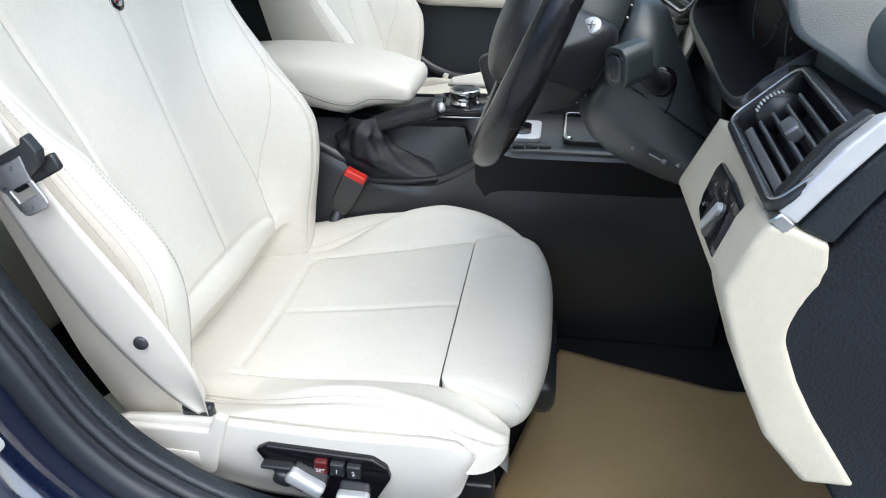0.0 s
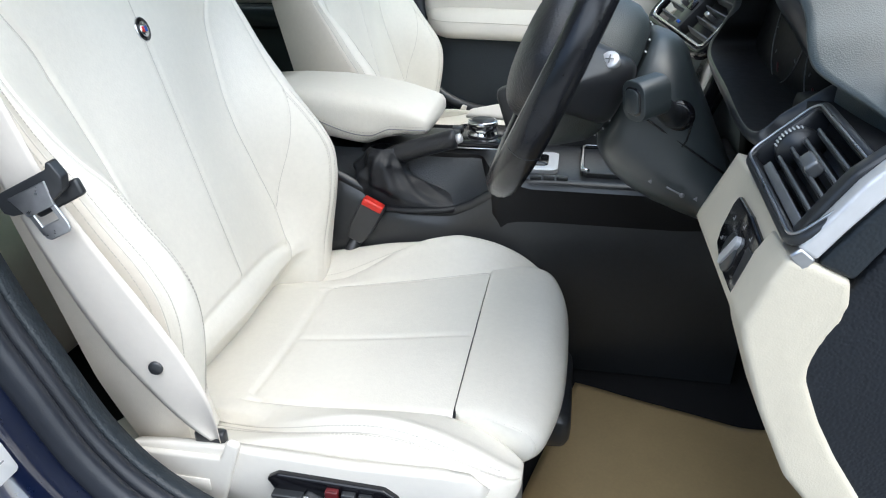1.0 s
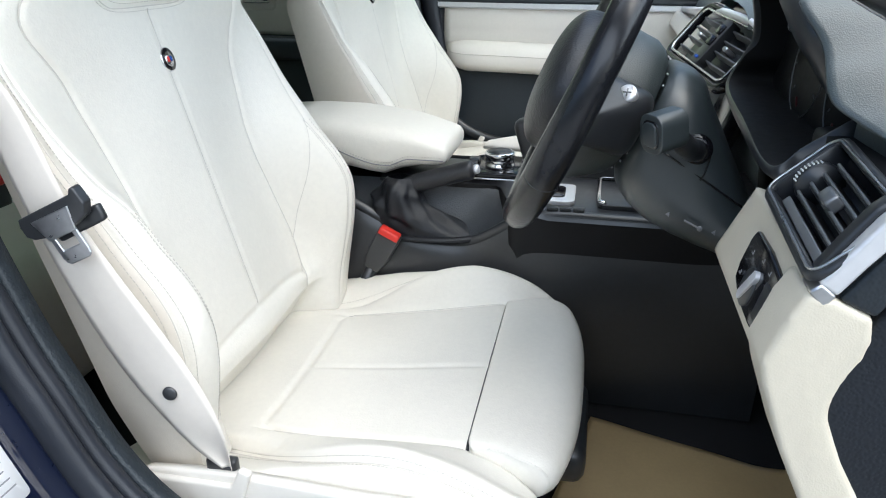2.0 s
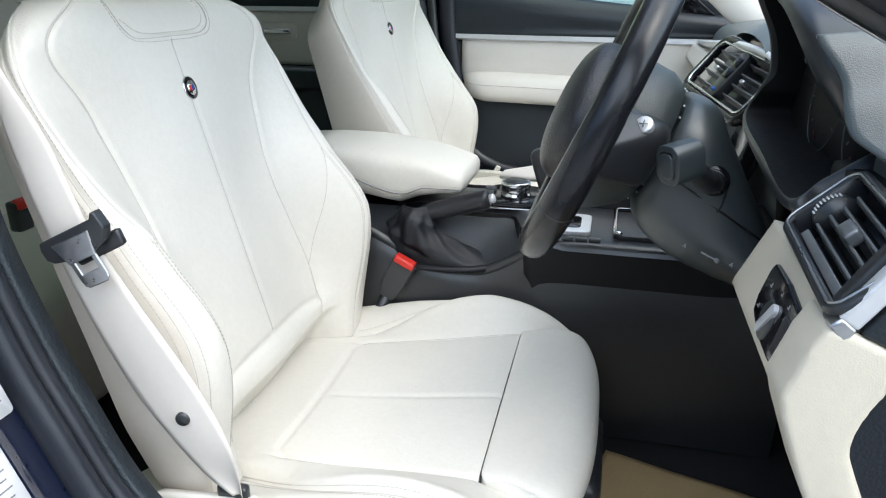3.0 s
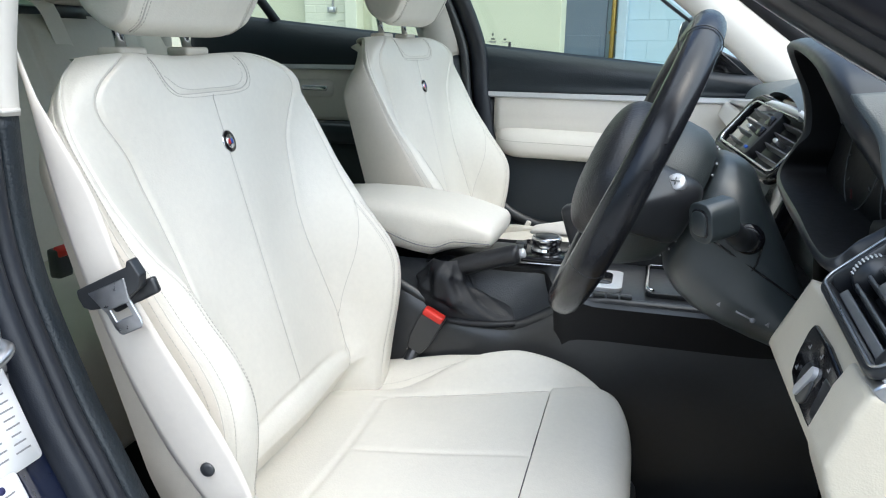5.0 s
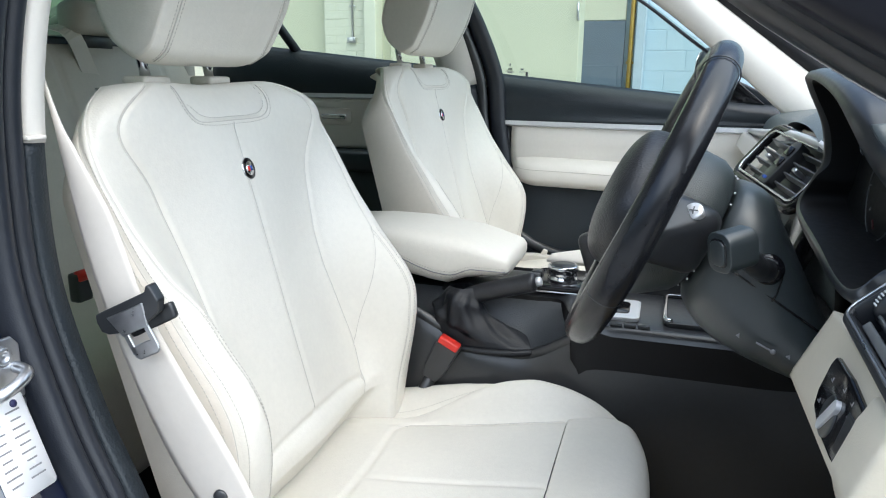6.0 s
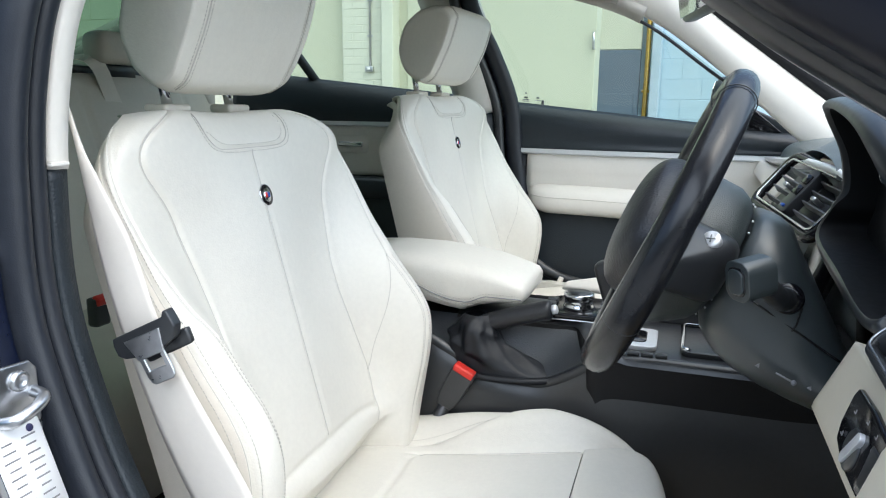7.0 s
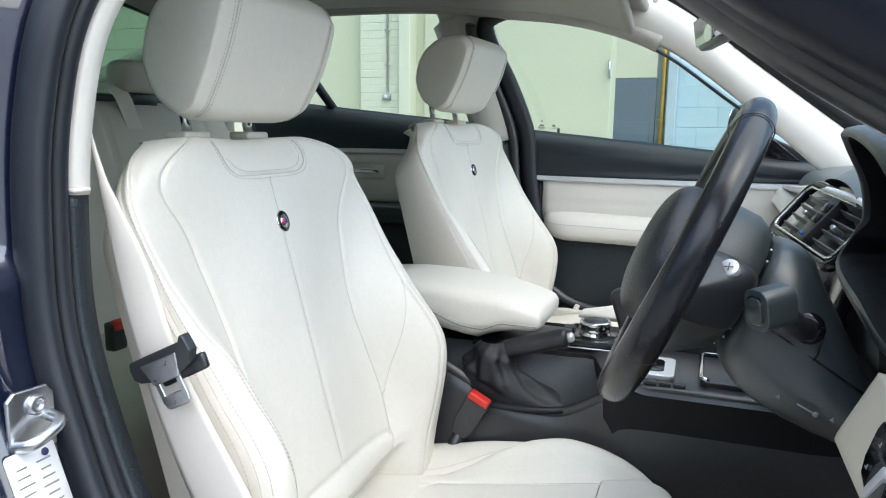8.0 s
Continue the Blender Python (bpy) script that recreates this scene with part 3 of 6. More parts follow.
def make_emblem(seat, P):
    v = 0.399
    n = back_front(0.0, v)[1] + 0.002
    c = P(0, v, n)
    e = part("emblem", disc(c, FRONT, [(0.0001, -0.002), (0.0155, -0.002), (0.0155, 0.0015), (0.0135, 0.003), (0.0001, 0.003)], 40, up=(0, 0, 1), squash=0.86), CHROME, seat, "round metal badge with a plain coloured shield")
    part("ring", disc(c, FRONT, [(0.0001, 0.0028), (0.0143, 0.0028), (0.0143, 0.0036), (0.0001, 0.0036)], 40, up=(0, 0, 1), squash=0.86), BLACK_GLOSS, e)
    part("field", disc(c, FRONT, [(0.0001, 0.0034), (0.0095, 0.0034), (0.0095, 0.0042), (0.0001, 0.0042)], 32, up=(0, 0, 1), squash=0.86), CHROME, e)
    part("shield_half", box((0.007, 0.005, 0.0008), Matrix.Translation(c + FRONT * 0.0046 + SIDE * -0.0028) @ pose(0, 0, 0, 0, 75, 0) @ pose(0, 0, 0, 0, 0, 0), 0.0003, 1), RED, e)
    part("shield_half", box((0.007, 0.005, 0.0008), Matrix.Translation(c + FRONT * 0.0046 + SIDE * 0.0028) @ pose(0, 0, 0, 0, 75, 0), 0.0003, 1), BLUE, e)


DARKRED = material("dark_red_plastic", (0.10, 0.012, 0.015), 0.3, vary=0.1)
# Shrunk towards the camera position, so the seat's outline in view stays.
SEAT_VIEW_SCALE = Matrix.Scale(0.965, 4)
SEAT_VIEW_FIT = Matrix.Translation((0, 0, 0.034)) @ SEAT_VIEW_SCALE
driver_seat = make_seat("driver_seat", SEAT_VIEW_FIT, "cream leather sports seat with stitched panels and round badge", -0.016, -1)
# the passenger seat's pose is fitted to its outline in the camera's view
passenger_seat = make_seat("passenger_seat", pose(-0.4126, 1.5822, 0.5081, 0, 0.47, -5) @ SEAT_VIEW_SCALE @ Matrix.Translation((0.435, -0.82, -0.46)), "cream leather passenger sports seat beyond the centre console", -0.012, 1, 0.03)

# ---------------- the yard ----------------
MID = 1.195          # the car's centre line
CONCRETE = material("worn_concrete", (0.26, 0.26, 0.25), 0.85, grain=0.6, grain_size=60, grain_kind="noise", vary=0.12, vary_size=0.8)
WALL_WHITE = material("white_painted_brick", (0.62, 0.63, 0.52), 0.6, grain=0.4, grain_size=40, grain_kind="noise", vary=0.04, vary_size=2)
WALL_PANEL = material("pale_painted_panel", (0.54, 0.55, 0.42), 0.5, grain=0.1, grain_size=30, grain_kind="noise", vary=0.03, vary_size=1.2)
WALL_GREY = material("slate_grey_painted_block", (0.12, 0.16, 0.22), 0.6, grain=0.4, grain_size=40, grain_kind="noise", vary=0.08, vary_size=2)
WALL_BLUE = material("pale_blue_painted_block", (0.42, 0.55, 0.64), 0.6, grain=0.4, grain_size=40, grain_kind="noise", vary=0.05, vary_size=2)
BRASS = material("tarnished_brass", (0.45, 0.30, 0.07), 0.4, metal=0.8, vary=0.2, vary_size=20)
PIPE_GREY = material("blue_grey_paint", (0.42, 0.52, 0.62), 0.45, vary=0.06)

bm = bmesh.new()
bmesh.ops.create_grid(bm, x_segments=40, y_segments=40, size=600)
ground = tagged(mesh_object("ground", bm, CONCRETE, False), "worn grey concrete yard", "ground", kind="structure")


def wall(name, x0, x1, y0, y1, z1, mat, label, z0=0.0):
    ob = mesh_object(name, box((x1 - x0, y1 - y0, z1 - z0), Matrix.Translation(((x0 + x1) / 2, (y0 + y1) / 2, (z0 + z1) / 2)), 0.006, 1), mat, False)
    return tagged(ob, label, "wall", kind="structure")


wall_left = wall("wall_left", -11.0, -0.805, 6.6, 6.95, 4.2, WALL_PANEL, "pale painted yard wall")
wall_back = wall("wall_recess", -1.6, 7.0, 8.55, 8.9, 4.2, WALL_BLUE, "pale blue painted block wall set back")
wall_behind = wall("wall_behind", -11.3, -11.0, -4.0, 7.0, 4.2, WALL_WHITE, "white painted brick wall behind the car")
wall_return = wall("wall_return", -1.9, -1.6, 6.95, 8.9, 4.2, WALL_WHITE, "white painted end of the recess")


def masonry(owner, name, mat, x0, x1, z0, z1, y, bw, bh, joint=0.008, depth=0.03):
    """Blocks in running bond on a wall's face, each a piece of its own on shared meshes."""
    data = {}
    row, z = 0, z0
    while z < z1 - 0.01:
        x = x0 - (bw / 2 if row % 2 else 0)
        while x < x1 - 0.01:
            a, b = max(x, x0) + joint / 2, min(x + bw, x1) - joint / 2
            w = round(b - a, 3)
            if w > 0.02:
                if w not in data:
                    bm = box((w, depth, bh - joint), None, 0.003, 1)
                    me = bpy.data.meshes.new(name)
                    bm.to_mesh(me)
                    bm.free()
                    me.materials.append(mat)
                    data[w] = me
                ob = new(name, data[w])
                ob.parent = owner
                ob.matrix_world = Matrix.Translation(((a + b) / 2, y + random.uniform(-0.002, 0.002), z + bh / 2))
            x += bw
        z += bh
        row += 1


pilaster = wall("wall_pilaster", -3.275, -2.82, 6.5, 6.66, 4.2, WALL_WHITE, "white painted brick pilaster")
wall("wall_column", -2.82, -2.70, 6.42, 6.62, 4.2, WALL_WHITE, "white square column beside the pilaster")
wall("wall_low_band", -1.02, -0.52, 8.46, 8.57, 1.60, WALL_GREY, "slate grey painted lower block wall")
wall("wall_white_band", -1.02, -0.52, 8.46, 8.57, 4.2, WALL_WHITE, "white painted upper wall of the recess", 1.604)
wall("wall_pier", -0.40, -0.30, 8.35, 8.56, 4.2, PIPE_GREY, "blue-grey painted pier")
board = wall("door_board", -2.6, -0.80, 6.55, 6.62, 3.0, WALL_PANEL, "large pale sliding yard door")
part("pull", tube([(-0.815, 6.54, 1.47), (-0.815, 6.51, 1.48), (-0.815, 6.51, 1.6), (-0.815, 6.54, 1.61)], 0.012, 8), STEEL, board, "steel pull handle")
pipe = thing("gas_pipe", (-0.44, 8.4, 0.0), "tarnished brass-yellow vertical pipe", "pipe")
part("tube", tube([(-0.45, 8.42, 0.0), (-0.445, 8.42, 1.2), (-0.44, 8.42, 4.2)], 0.028, 12), BRASS, pipe)
part("clamp", box((0.09, 0.05, 0.03), Matrix.Translation((-0.445, 8.43, 1.14)), 0.006, 1), BRASS, pipe)
conduit = thing("socket_conduit", (-2.965, 6.48, 1.3), "grey steel conduit running down to a socket", "conduit")
part("tube", tube([(-2.965, 6.485, 1.33), (-2.965, 6.485, 4.2)], 0.011, 10), STEEL, conduit)
for z in (1.62, 1.95):
    part("saddle", box((0.06, 0.012, 0.018), Matrix.Translation((-2.965, 6.485, z)), 0.003, 1), STEEL, conduit)
part("socket_box", box((0.085, 0.04, 0.05), Matrix.Translation((-2.975, 6.48, 1.305)), 0.006, 2), STEEL, conduit, "grey metal socket box")
part("socket_face", box((0.04, 0.01, 0.03), Matrix.Translation((-2.975, 6.458, 1.31)), 0.004, 1), WHITE, conduit)


# trees that close the yard behind the open door
BARK = material("grey_brown_bark", (0.12, 0.09, 0.06), 0.9, grain=0.8, grain_size=25, grain_kind="noise", vary=0.25, vary_size=4)
LEAF = material("green_leaves", (0.045, 0.085, 0.025), 0.55, vary=0.35, vary_size=3)


def make_tree(at, height, spread, seed):
    rnd = random.Random(seed)
    t = thing("tree", at, "leafy green tree at the edge of the yard", "tree", "trees by the yard")
    base = Vector(at)
    trunk = bmesh.new()
    tube(spline([base, base + Vector((0.1, 0.05, height * 0.3)), base + Vector((0.0, -0.1, height * 0.8))], 12), [0.2 - 0.014 * k for k in range(12)], 10, bm=trunk)
    tips = []
    for k in range(16):
        a = rnd.uniform(0, 2 * math.pi)
        z = height * rnd.uniform(0.18, 0.75)
        tip = base + Vector((math.cos(a) * spread * rnd.uniform(0.5, 1), math.sin(a) * spread * rnd.uniform(0.5, 1), z + height * rnd.uniform(0.05, 0.22)))
        tube([base + Vector((0, 0, z)), (base + Vector((0, 0, z))).lerp(tip, 0.5) + Vector((0, 0, 0.15)), tip], [0.06, 0.04, 0.015], 6, bm=trunk)
        tips.append(tip)
    part("trunk", trunk, BARK, t)
    verts, faces = [], []
    for tip in tips:
        for c in range(7):
            cl = tip + Vector((rnd.gauss(0, 0.55), rnd.gauss(0, 0.55), rnd.gauss(0, 0.45)))
            for q in range(55):
                p = cl + Vector((rnd.gauss(0, 0.28), rnd.gauss(0, 0.28), rnd.gauss(0, 0.24)))
                a = Vector((rnd.gauss(0, 1), rnd.gauss(0, 1), rnd.gauss(0, 0.6))).normalized() * 0.09
                b = a.orthogonal().normalized() * 0.05
                k = len(verts)
                verts += [p - a, p + b, p + a, p - b]
                faces.append((k, k + 1, k + 2, k + 3))
    me = bpy.data.meshes.new("crown")
    me.from_pydata([tuple(v) for v in verts], [], faces)
    me.materials.append(LEAF)
    ob = new("crown", me)
    ob.parent = t
    ob.matrix_parent_inverse = t.matrix_world.inverted()
    tagged(ob, "", kind="stuff")


for k, (x, y, h) in enumerate(((-8.0, -7.5, 3.0), (-5.0, -8.2, 3.2), (-2.0, -7.6, 2.8), (1.2, -8.0, 3.1), (4.2, -7.8, 2.9))):
    make_tree((x, y, 0), h, 1.9, 11 + k)

# ---------------- the car's shell ----------------
RAIL = [(-1.5, 1.262, 0.60), (-1.3, 1.284, 0.60), (-1.05, 1.294, 0.60), (-0.72, 1.29, 0.605), (-0.51, 1.268, 0.605), (-0.34, 1.247, 0.605),
        (-0.2, 1.21, 0.607), (-0.086, 1.158, 0.61), (0.066, 1.048, 0.625), (0.2, 0.965, 0.665), (0.34, 0.90, 0.70)]


def rail(sg, out=0.0, up=0.0, n=70):
    return spline([(x, MID + sg * (h + out), z + up) for x, z, h in RAIL], n)


car = thing("car_body", (-0.5, MID, 0.25), "dark navy metallic car body with the front door open", "car")
part("floor_pan", box((3.2, 1.46, 0.02), Matrix.Translation((-0.6, MID, 0.235)), 0.004, 1), CARPET, car, "black carpeted car floor")
part("bulkhead", box((0.03, 1.5, 0.7), Matrix.Translation((0.62, MID, 0.58)), 0.004, 1), CARPET, car, "black carpeted bulkhead")
# roof lining: a sheet bowed between the two roof rails
def lining(i, w):
    a, b = RAIL_N[i], RAIL_F[i]
    p = a.lerp(b, (w + 1) / 2)
    return p + Vector((0, 0, 0.055 * (1 - w * w)))


RAIL_F, RAIL_N = rail(1), rail(-1)
last = max(i for i, p in enumerate(RAIL_F) if p.x < -0.17)
roof_lining = mesh_object("ceiling", patch(lambda i, w: lining(int(i), w), list(range(0, last + 1)), steps(-1, 1, 24)), HEADLINER)
thicken(roof_lining, 0.02, 1)
tagged(roof_lining, "grey cloth roof lining of the car", "ceiling", kind="structure")
part("roof_skin", patch(lambda i, w: lining(int(i), w * 1.08) + Vector((0, 0, 0.04)), list(range(0, last + 1)), steps(-1, 1, 16)), PAINT, car)


def sweep(path, prof, frame_up, bm=None):
    """A profile (across, up) swept along a path; frame_up is the outward direction of 'up'."""
    bm = bm or bmesh.new()
    p = [Vector(q) for q in path]
    rings = []
    for i in range(len(p)):
        d = (p[min(i + 1, len(p) - 1)] - p[max(i - 1, 0)]).normalized()
        upv = Vector(frame_up)
        upv = (upv - d * upv.dot(d)).normalized()
        ac = d.cross(upv)
        rings.append([p[i] + ac * a + upv * b for a, b in prof])
    return skin(bm, rings)


def oval(a, b, n=12):
    return [(a * math.cos(2 * math.pi * k / n), b * math.sin(2 * math.pi * k / n)) for k in range(n)]


# pillars with the trim, far side
far_a = [p + Vector((0, -0.01, 0.012 + 0.04 * ease(p.x, -0.3, 0.05))) for p in RAIL_F if p.x > -0.32]
low_edge = spline([(-0.2, 1.79, 1.222), (-0.066, 1.8, 1.154), (0.091, 1.8, 1.035), (0.251, 1.8, 0.896), (0.36, 1.81, 0.80)], 40)
high_edge = spline([(-0.2, 1.755, 1.31), (-0.12, 1.77, 1.29), (-0.02, 1.785, 1.23), (0.083, 1.8, 1.15), (0.293, 1.8, 0.991), (0.42, 1.81, 0.895)], 40)
ob = part("pillar_trim", patch(lambda i, w: low_edge[int(i)].lerp(high_edge[int(i)], w) + Vector((0, -0.022 * math.sin(math.pi * w) ** 0.7, 0)), list(range(40)), steps(0, 1, 14)), CREAM_SMOOTH, car, "cream windscreen pillar trim")
thicken(ob, 0.012, 1)
part("screen_edge", tube([p + Vector((0, 0.02, 0.024)) for p in high_edge], 0.028, 10), BLACK_MATT, car, "black windscreen edge")
near_a = [p for p in rail(-1, 0.05, 0.03) if p.x > -0.75]
# the near pillar's shade is put into its frame and trim colours
part("door_frame", sweep(near_a, oval(0.05, 0.03, 16), (0, -1, 0)), SHADED_PAINT, car, "navy painted door frame, darkened for shade")
part("door_frame_seal", sweep([p + Vector((0, 0.012, -0.03)) for p in near_a], oval(0.03, 0.022, 14), (0, -1, 0)), RUBBER, car, "black rubber door seal")
part("pillar_inner", sweep([p + Vector((0, 0.035, -0.035)) for p in near_a if p.x > -0.4], oval(0.034, 0.03, 14), (0, -1, 0)), BLACK_SMOOTH, car, "near windscreen pillar trim, darkened for shade")
part("seal_lip", tube([p + Vector((0, 0.06, -0.068)) for p in near_a if p.x > -0.4], 0.004, 8), SATIN, car, "thin grey seal edge")
windscreen = thing("windscreen", (0.3, MID, 1.0), "clear sloping windscreen glass", "windscreen", kind="structure")
def screen_at(s, w):
    a = [p for p in RAIL_F if p.x > -0.13]
    k = s * (len(a) - 1)
    i = min(int(k), len(a) - 2)
    p = a[i].lerp(a[i + 1], k - i)
    y = MID + (p.y - MID) * w
    return Vector((p.x + 0.10 * (1 - w * w), y, p.z + 0.045 * (1 - w * w) + 0.125))
g = part("glass", patch(screen_at, steps(0, 1, 20), steps(-1, 1, 20)), SCREEN_GLASS, windscreen)
g.visible_shadow = False

# ---------------- far side doors ----------------
def belt_z(x):
    return 0.921 - 0.105 * x


def rail_at(x):
    return float(np.interp(x, [r[0] for r in RAIL], [r[1] for r in RAIL])), MID + float(np.interp(x, [r[0] for r in RAIL], [r[2] for r in RAIL]))


def far_pane(name, parent, x0b, x1b, x0t, x1t):
    """A window pane between the belt line and the roof rail of the far side."""
    def at(u, w):
        xb, xt = x0b + (x1b - x0b) * u, x0t + (x1t - x0t) * u
        zt, yt = rail_at(xt)
        b = Vector((xb, 1.985, belt_z(xb) - 0.02))
        t = Vector((xt, yt + 0.01, zt + 0.005))
        return b.lerp(t, w) + Vector((0, 0.015 * math.sin(math.pi * w), 0))
    return part(name, patch(at, steps(0, 1, 24), steps(0, 1, 10)), GLASS, parent)


door = thing("passenger_door", (-0.1, 1.98, 0.3), "closed far front door with cream insert and black upper", "car door")


def far_skin(z_lo, z_hi, x0, x1, y_of, nx=40, nz=12):
    def at(x, w):
        lo, hi = (z_lo(x) if callable(z_lo) else z_lo), (z_hi(x) if callable(z_hi) else z_hi)
        z = lo + (hi - lo) * w
        return Vector((x, y_of(x, w), z))
    return patch(at, steps(x0, x1, nx), steps(0, 1, nz))


ob = part("upper_panel", far_skin(0.848, belt_z, -0.455, 0.42, lambda x, w: 1.925 + 0.04 * w ** 3 + 0.006 * math.sin(w * 6)), BLACK_DOOR, door, "black grained door top")
thicken(ob, 0.03, 0)
ob = part("belt_sill", sweep([Vector((x, 1.975, belt_z(x) + 0.002)) for x in steps(-0.455, 0.42, 20)], oval(0.006, 0.012, 8), (0, -1, 0)), RUBBER, door)
part("trim_strip", sweep([Vector((x, 1.918, 0.848 - 0.004 * math.sin((x + 0.44) * 2))) for x in steps(-0.44, 0.34, 24)], [(-0.009, -0.006), (-0.007, 0.008), (0.004, 0.009), (0.009, -0.006)], (0, -1, 0)), SATIN, door, "satin silver trim strip", False)
ob = part("insert", far_skin(0.725, 0.839, -0.405, 0.36, lambda x, w: 1.932 - 0.006 * math.sin(math.pi * w) + groove((w - 0.53) * 0.1, 0.003, 0.005)), CREAM_SMOOTH, door, "cream padded door insert")
thicken(ob, 0.02, 0)
part("insert_rear_edge", tube(spline([(-0.44, 1.935, 0.838), (-0.425, 1.932, 0.79), (-0.41, 1.925, 0.73), (-0.375, 1.91, 0.665)], 14), 0.012, 8), BLACK_SMOOTH, door)
# armrest pad
prof = [(-0.045, -0.03), (-0.04, 0.02), (-0.02, 0.05), (0.015, 0.058), (0.03, 0.05), (0.036, 0.03), (0.036, -0.03)]
def arm_ring(x):
    k = 1 - 0.75 * max(0, (-0.33 - x) / 0.065) ** 2
    dz = 0.717 - 0.012 * ease(x, -0.38, 0.2)
    return [Vector((x, 1.925 - b * (0.35 + 0.65 * k), dz + (a * -1) * (0.5 + 0.5 * k) + 0.012 * (1 - k))) for a, b in prof]
part("armrest", skin(bmesh.new(), [arm_ring(x) for x in steps(-0.394, 0.30, 40)]), CREAM_SMOOTH, door, "cream padded armrest")
part("seam", tube([arm_ring(x)[2].lerp(arm_ring(x)[3], 0.3) + Vector((0, -0.0006, 0)) for x in steps(-0.385, 0.30, 30)], 0.0009, 6), SEAM, door)
ob = part("lower_panel", far_skin(0.27, 0.71, -0.45, 0.45, lambda x, w: 1.955 - 0.035 * math.sin(math.pi * min(1, w * 1.05)) - 0.02 * w), BLACK_DOOR, door, "black lower door panel")
thicken(ob, 0.03, 0)
part("map_pocket", sweep(spline([(-0.43, 1.91, 0.62), (-0.37, 1.9, 0.54), (-0.25, 1.895, 0.49), (0.0, 1.89, 0.47), (0.35, 1.89, 0.47)], 30), oval(0.016, 0.012, 10), (0, -1, 0)), BLACK_SMOOTH, door)
hd = part("handle_recess", slab([(x * 0.11, z * 0.045) for x, z in [(-0.5, 0.3), (-0.3, 0.5), (0.9, 0.48), (0.9, -0.5), (-0.15, -0.42), (-0.42, -0.05)]], (-0.075, 1.921, 0.79), (1, 0, 0), (0, 0, 1), 0.006, 0.003, 2), CREAM_SMOOTH, door)
part("handle", slab([(-0.03, 0.008), (0.09, 0.011), (0.09, -0.011), (-0.016, -0.009)], (-0.06, 1.915, 0.782), (1, 0, 0), (0, 0, 1), 0.008, 0.003, 2), SATIN, hd, "silver inner door handle")
pin = part("lock_pin", disc((-0.377, 1.968, belt_z(-0.377) - 0.004), (0, 0, 1), [(0.011, 0), (0.010, 0.004), (0.0045, 0.006), (0.004, 0.026), (0.002, 0.028)], 14), BLACK_SMOOTH, door)
far_pane("window_glass", door, -0.46, 0.16, -0.55, 0.14)
part("mirror_corner", slab([(0.05, belt_z(0.05) - 0.02), (0.3, belt_z(0.3) - 0.02), (0.3, belt_z(0.3) + 0.015), (0.09, belt_z(0.09) + 0.09), (0.07, belt_z(0.07) + 0.095)], (0, 1.965, 0), (1, 0, 0), (0, 0, 1), 0.02, 0.005, 2), BLACK_DOOR, door, "black mirror corner panel with speaker")
part("speaker_grille", slab([(0.15, 0.912), (0.235, 0.908), (0.165, 0.965)], (0, 1.95, 0), (1, 0, 0), (0, 0, 1), 0.008, 0.003, 2), BLACK_GLOSS, door)
bm = bmesh.new()
for dx, dz, w, h in ((0, 0, 0.012, 0.004), (0, -0.006, 0.02, 0.0025), (0, -0.010, 0.016, 0.0025), (0.034, -0.001, 0.008, 0.005), (0.034, -0.008, 0.018, 0.002), (0.0, 0.012, 0.004, 0.006)):
    box((w, 0.001, h), Matrix.Translation((-0.425 + dx, 1.968, 0.992 + dz)), 0, 1, bm)
part("etched_mark", bm, GREYPRINT, door, "small etched glass marks", False)
part("seam", tube([(x, 1.9268, 0.7755) for x in steps(-0.415, -0.15, 12)], 0.0008, 6), SEAM, door)

rear_far = thing("rear_door", (-0.9, 1.98, 0.3), "closed far rear door with dark top and beige insert", "car door")
ob = part("upper_panel", far_skin(0.912, belt_z, -1.35, -0.56, lambda x, w: 1.925 + 0.04 * w ** 3), BLACK_DOOR, rear_far)
thicken(ob, 0.03, 0)
part("trim_strip", sweep([Vector((x, 1.918, 0.912)) for x in steps(-1.3, -0.6, 10)], [(-0.009, -0.006), (-0.007, 0.008), (0.004, 0.009), (0.009, -0.006)], (0, -1, 0)), SATIN, rear_far, "satin silver trim strip", False)
ob = part("insert", far_skin(0.76, 0.904, -1.3, -0.6, lambda x, w: 1.93), CREAM_SMOOTH, rear_far)
thicken(ob, 0.02, 0)
hp = part("handle_plate", slab(rounded(0.13, 0.05, 0.015), (-0.95, 1.918, 0.852), (1, 0, 0), (0, 0, 1), 0.005, 0.002, 1), CREAM_SMOOTH, rear_far)
part("handle", box((0.08, 0.012, 0.014), Matrix.Translation((-0.94, 1.91, 0.852)), 0.004, 2), CHROME, hp, "chrome inner handle")
ob = part("lower_panel", far_skin(0.27, 0.765, -1.35, -0.56, lambda x, w: 1.94 - 0.03 * math.sin(math.pi * w)), BLACK_DOOR, rear_far)
thicken(ob, 0.03, 0)
part("armrest", box((0.45, 0.09, 0.06), Matrix.Translation((-0.92, 1.88, 0.73)), 0.025, 3), BLACK_DOOR, rear_far)
far_pane("window_glass", rear_far, -1.085, -0.6, -1.2, -0.64)
far_pane("quarter_glass", rear_far, -1.36, -1.1, -1.42, -1.215)
zt, yt = rail_at(-1.22)
part("window_divider", tube([(-1.06, 1.975, belt_z(-1.06) - 0.03), (-1.13, 1.93, 1.12), (-1.22, yt, zt)], 0.014, 8), RUBBER, rear_far, "black window divider bar")
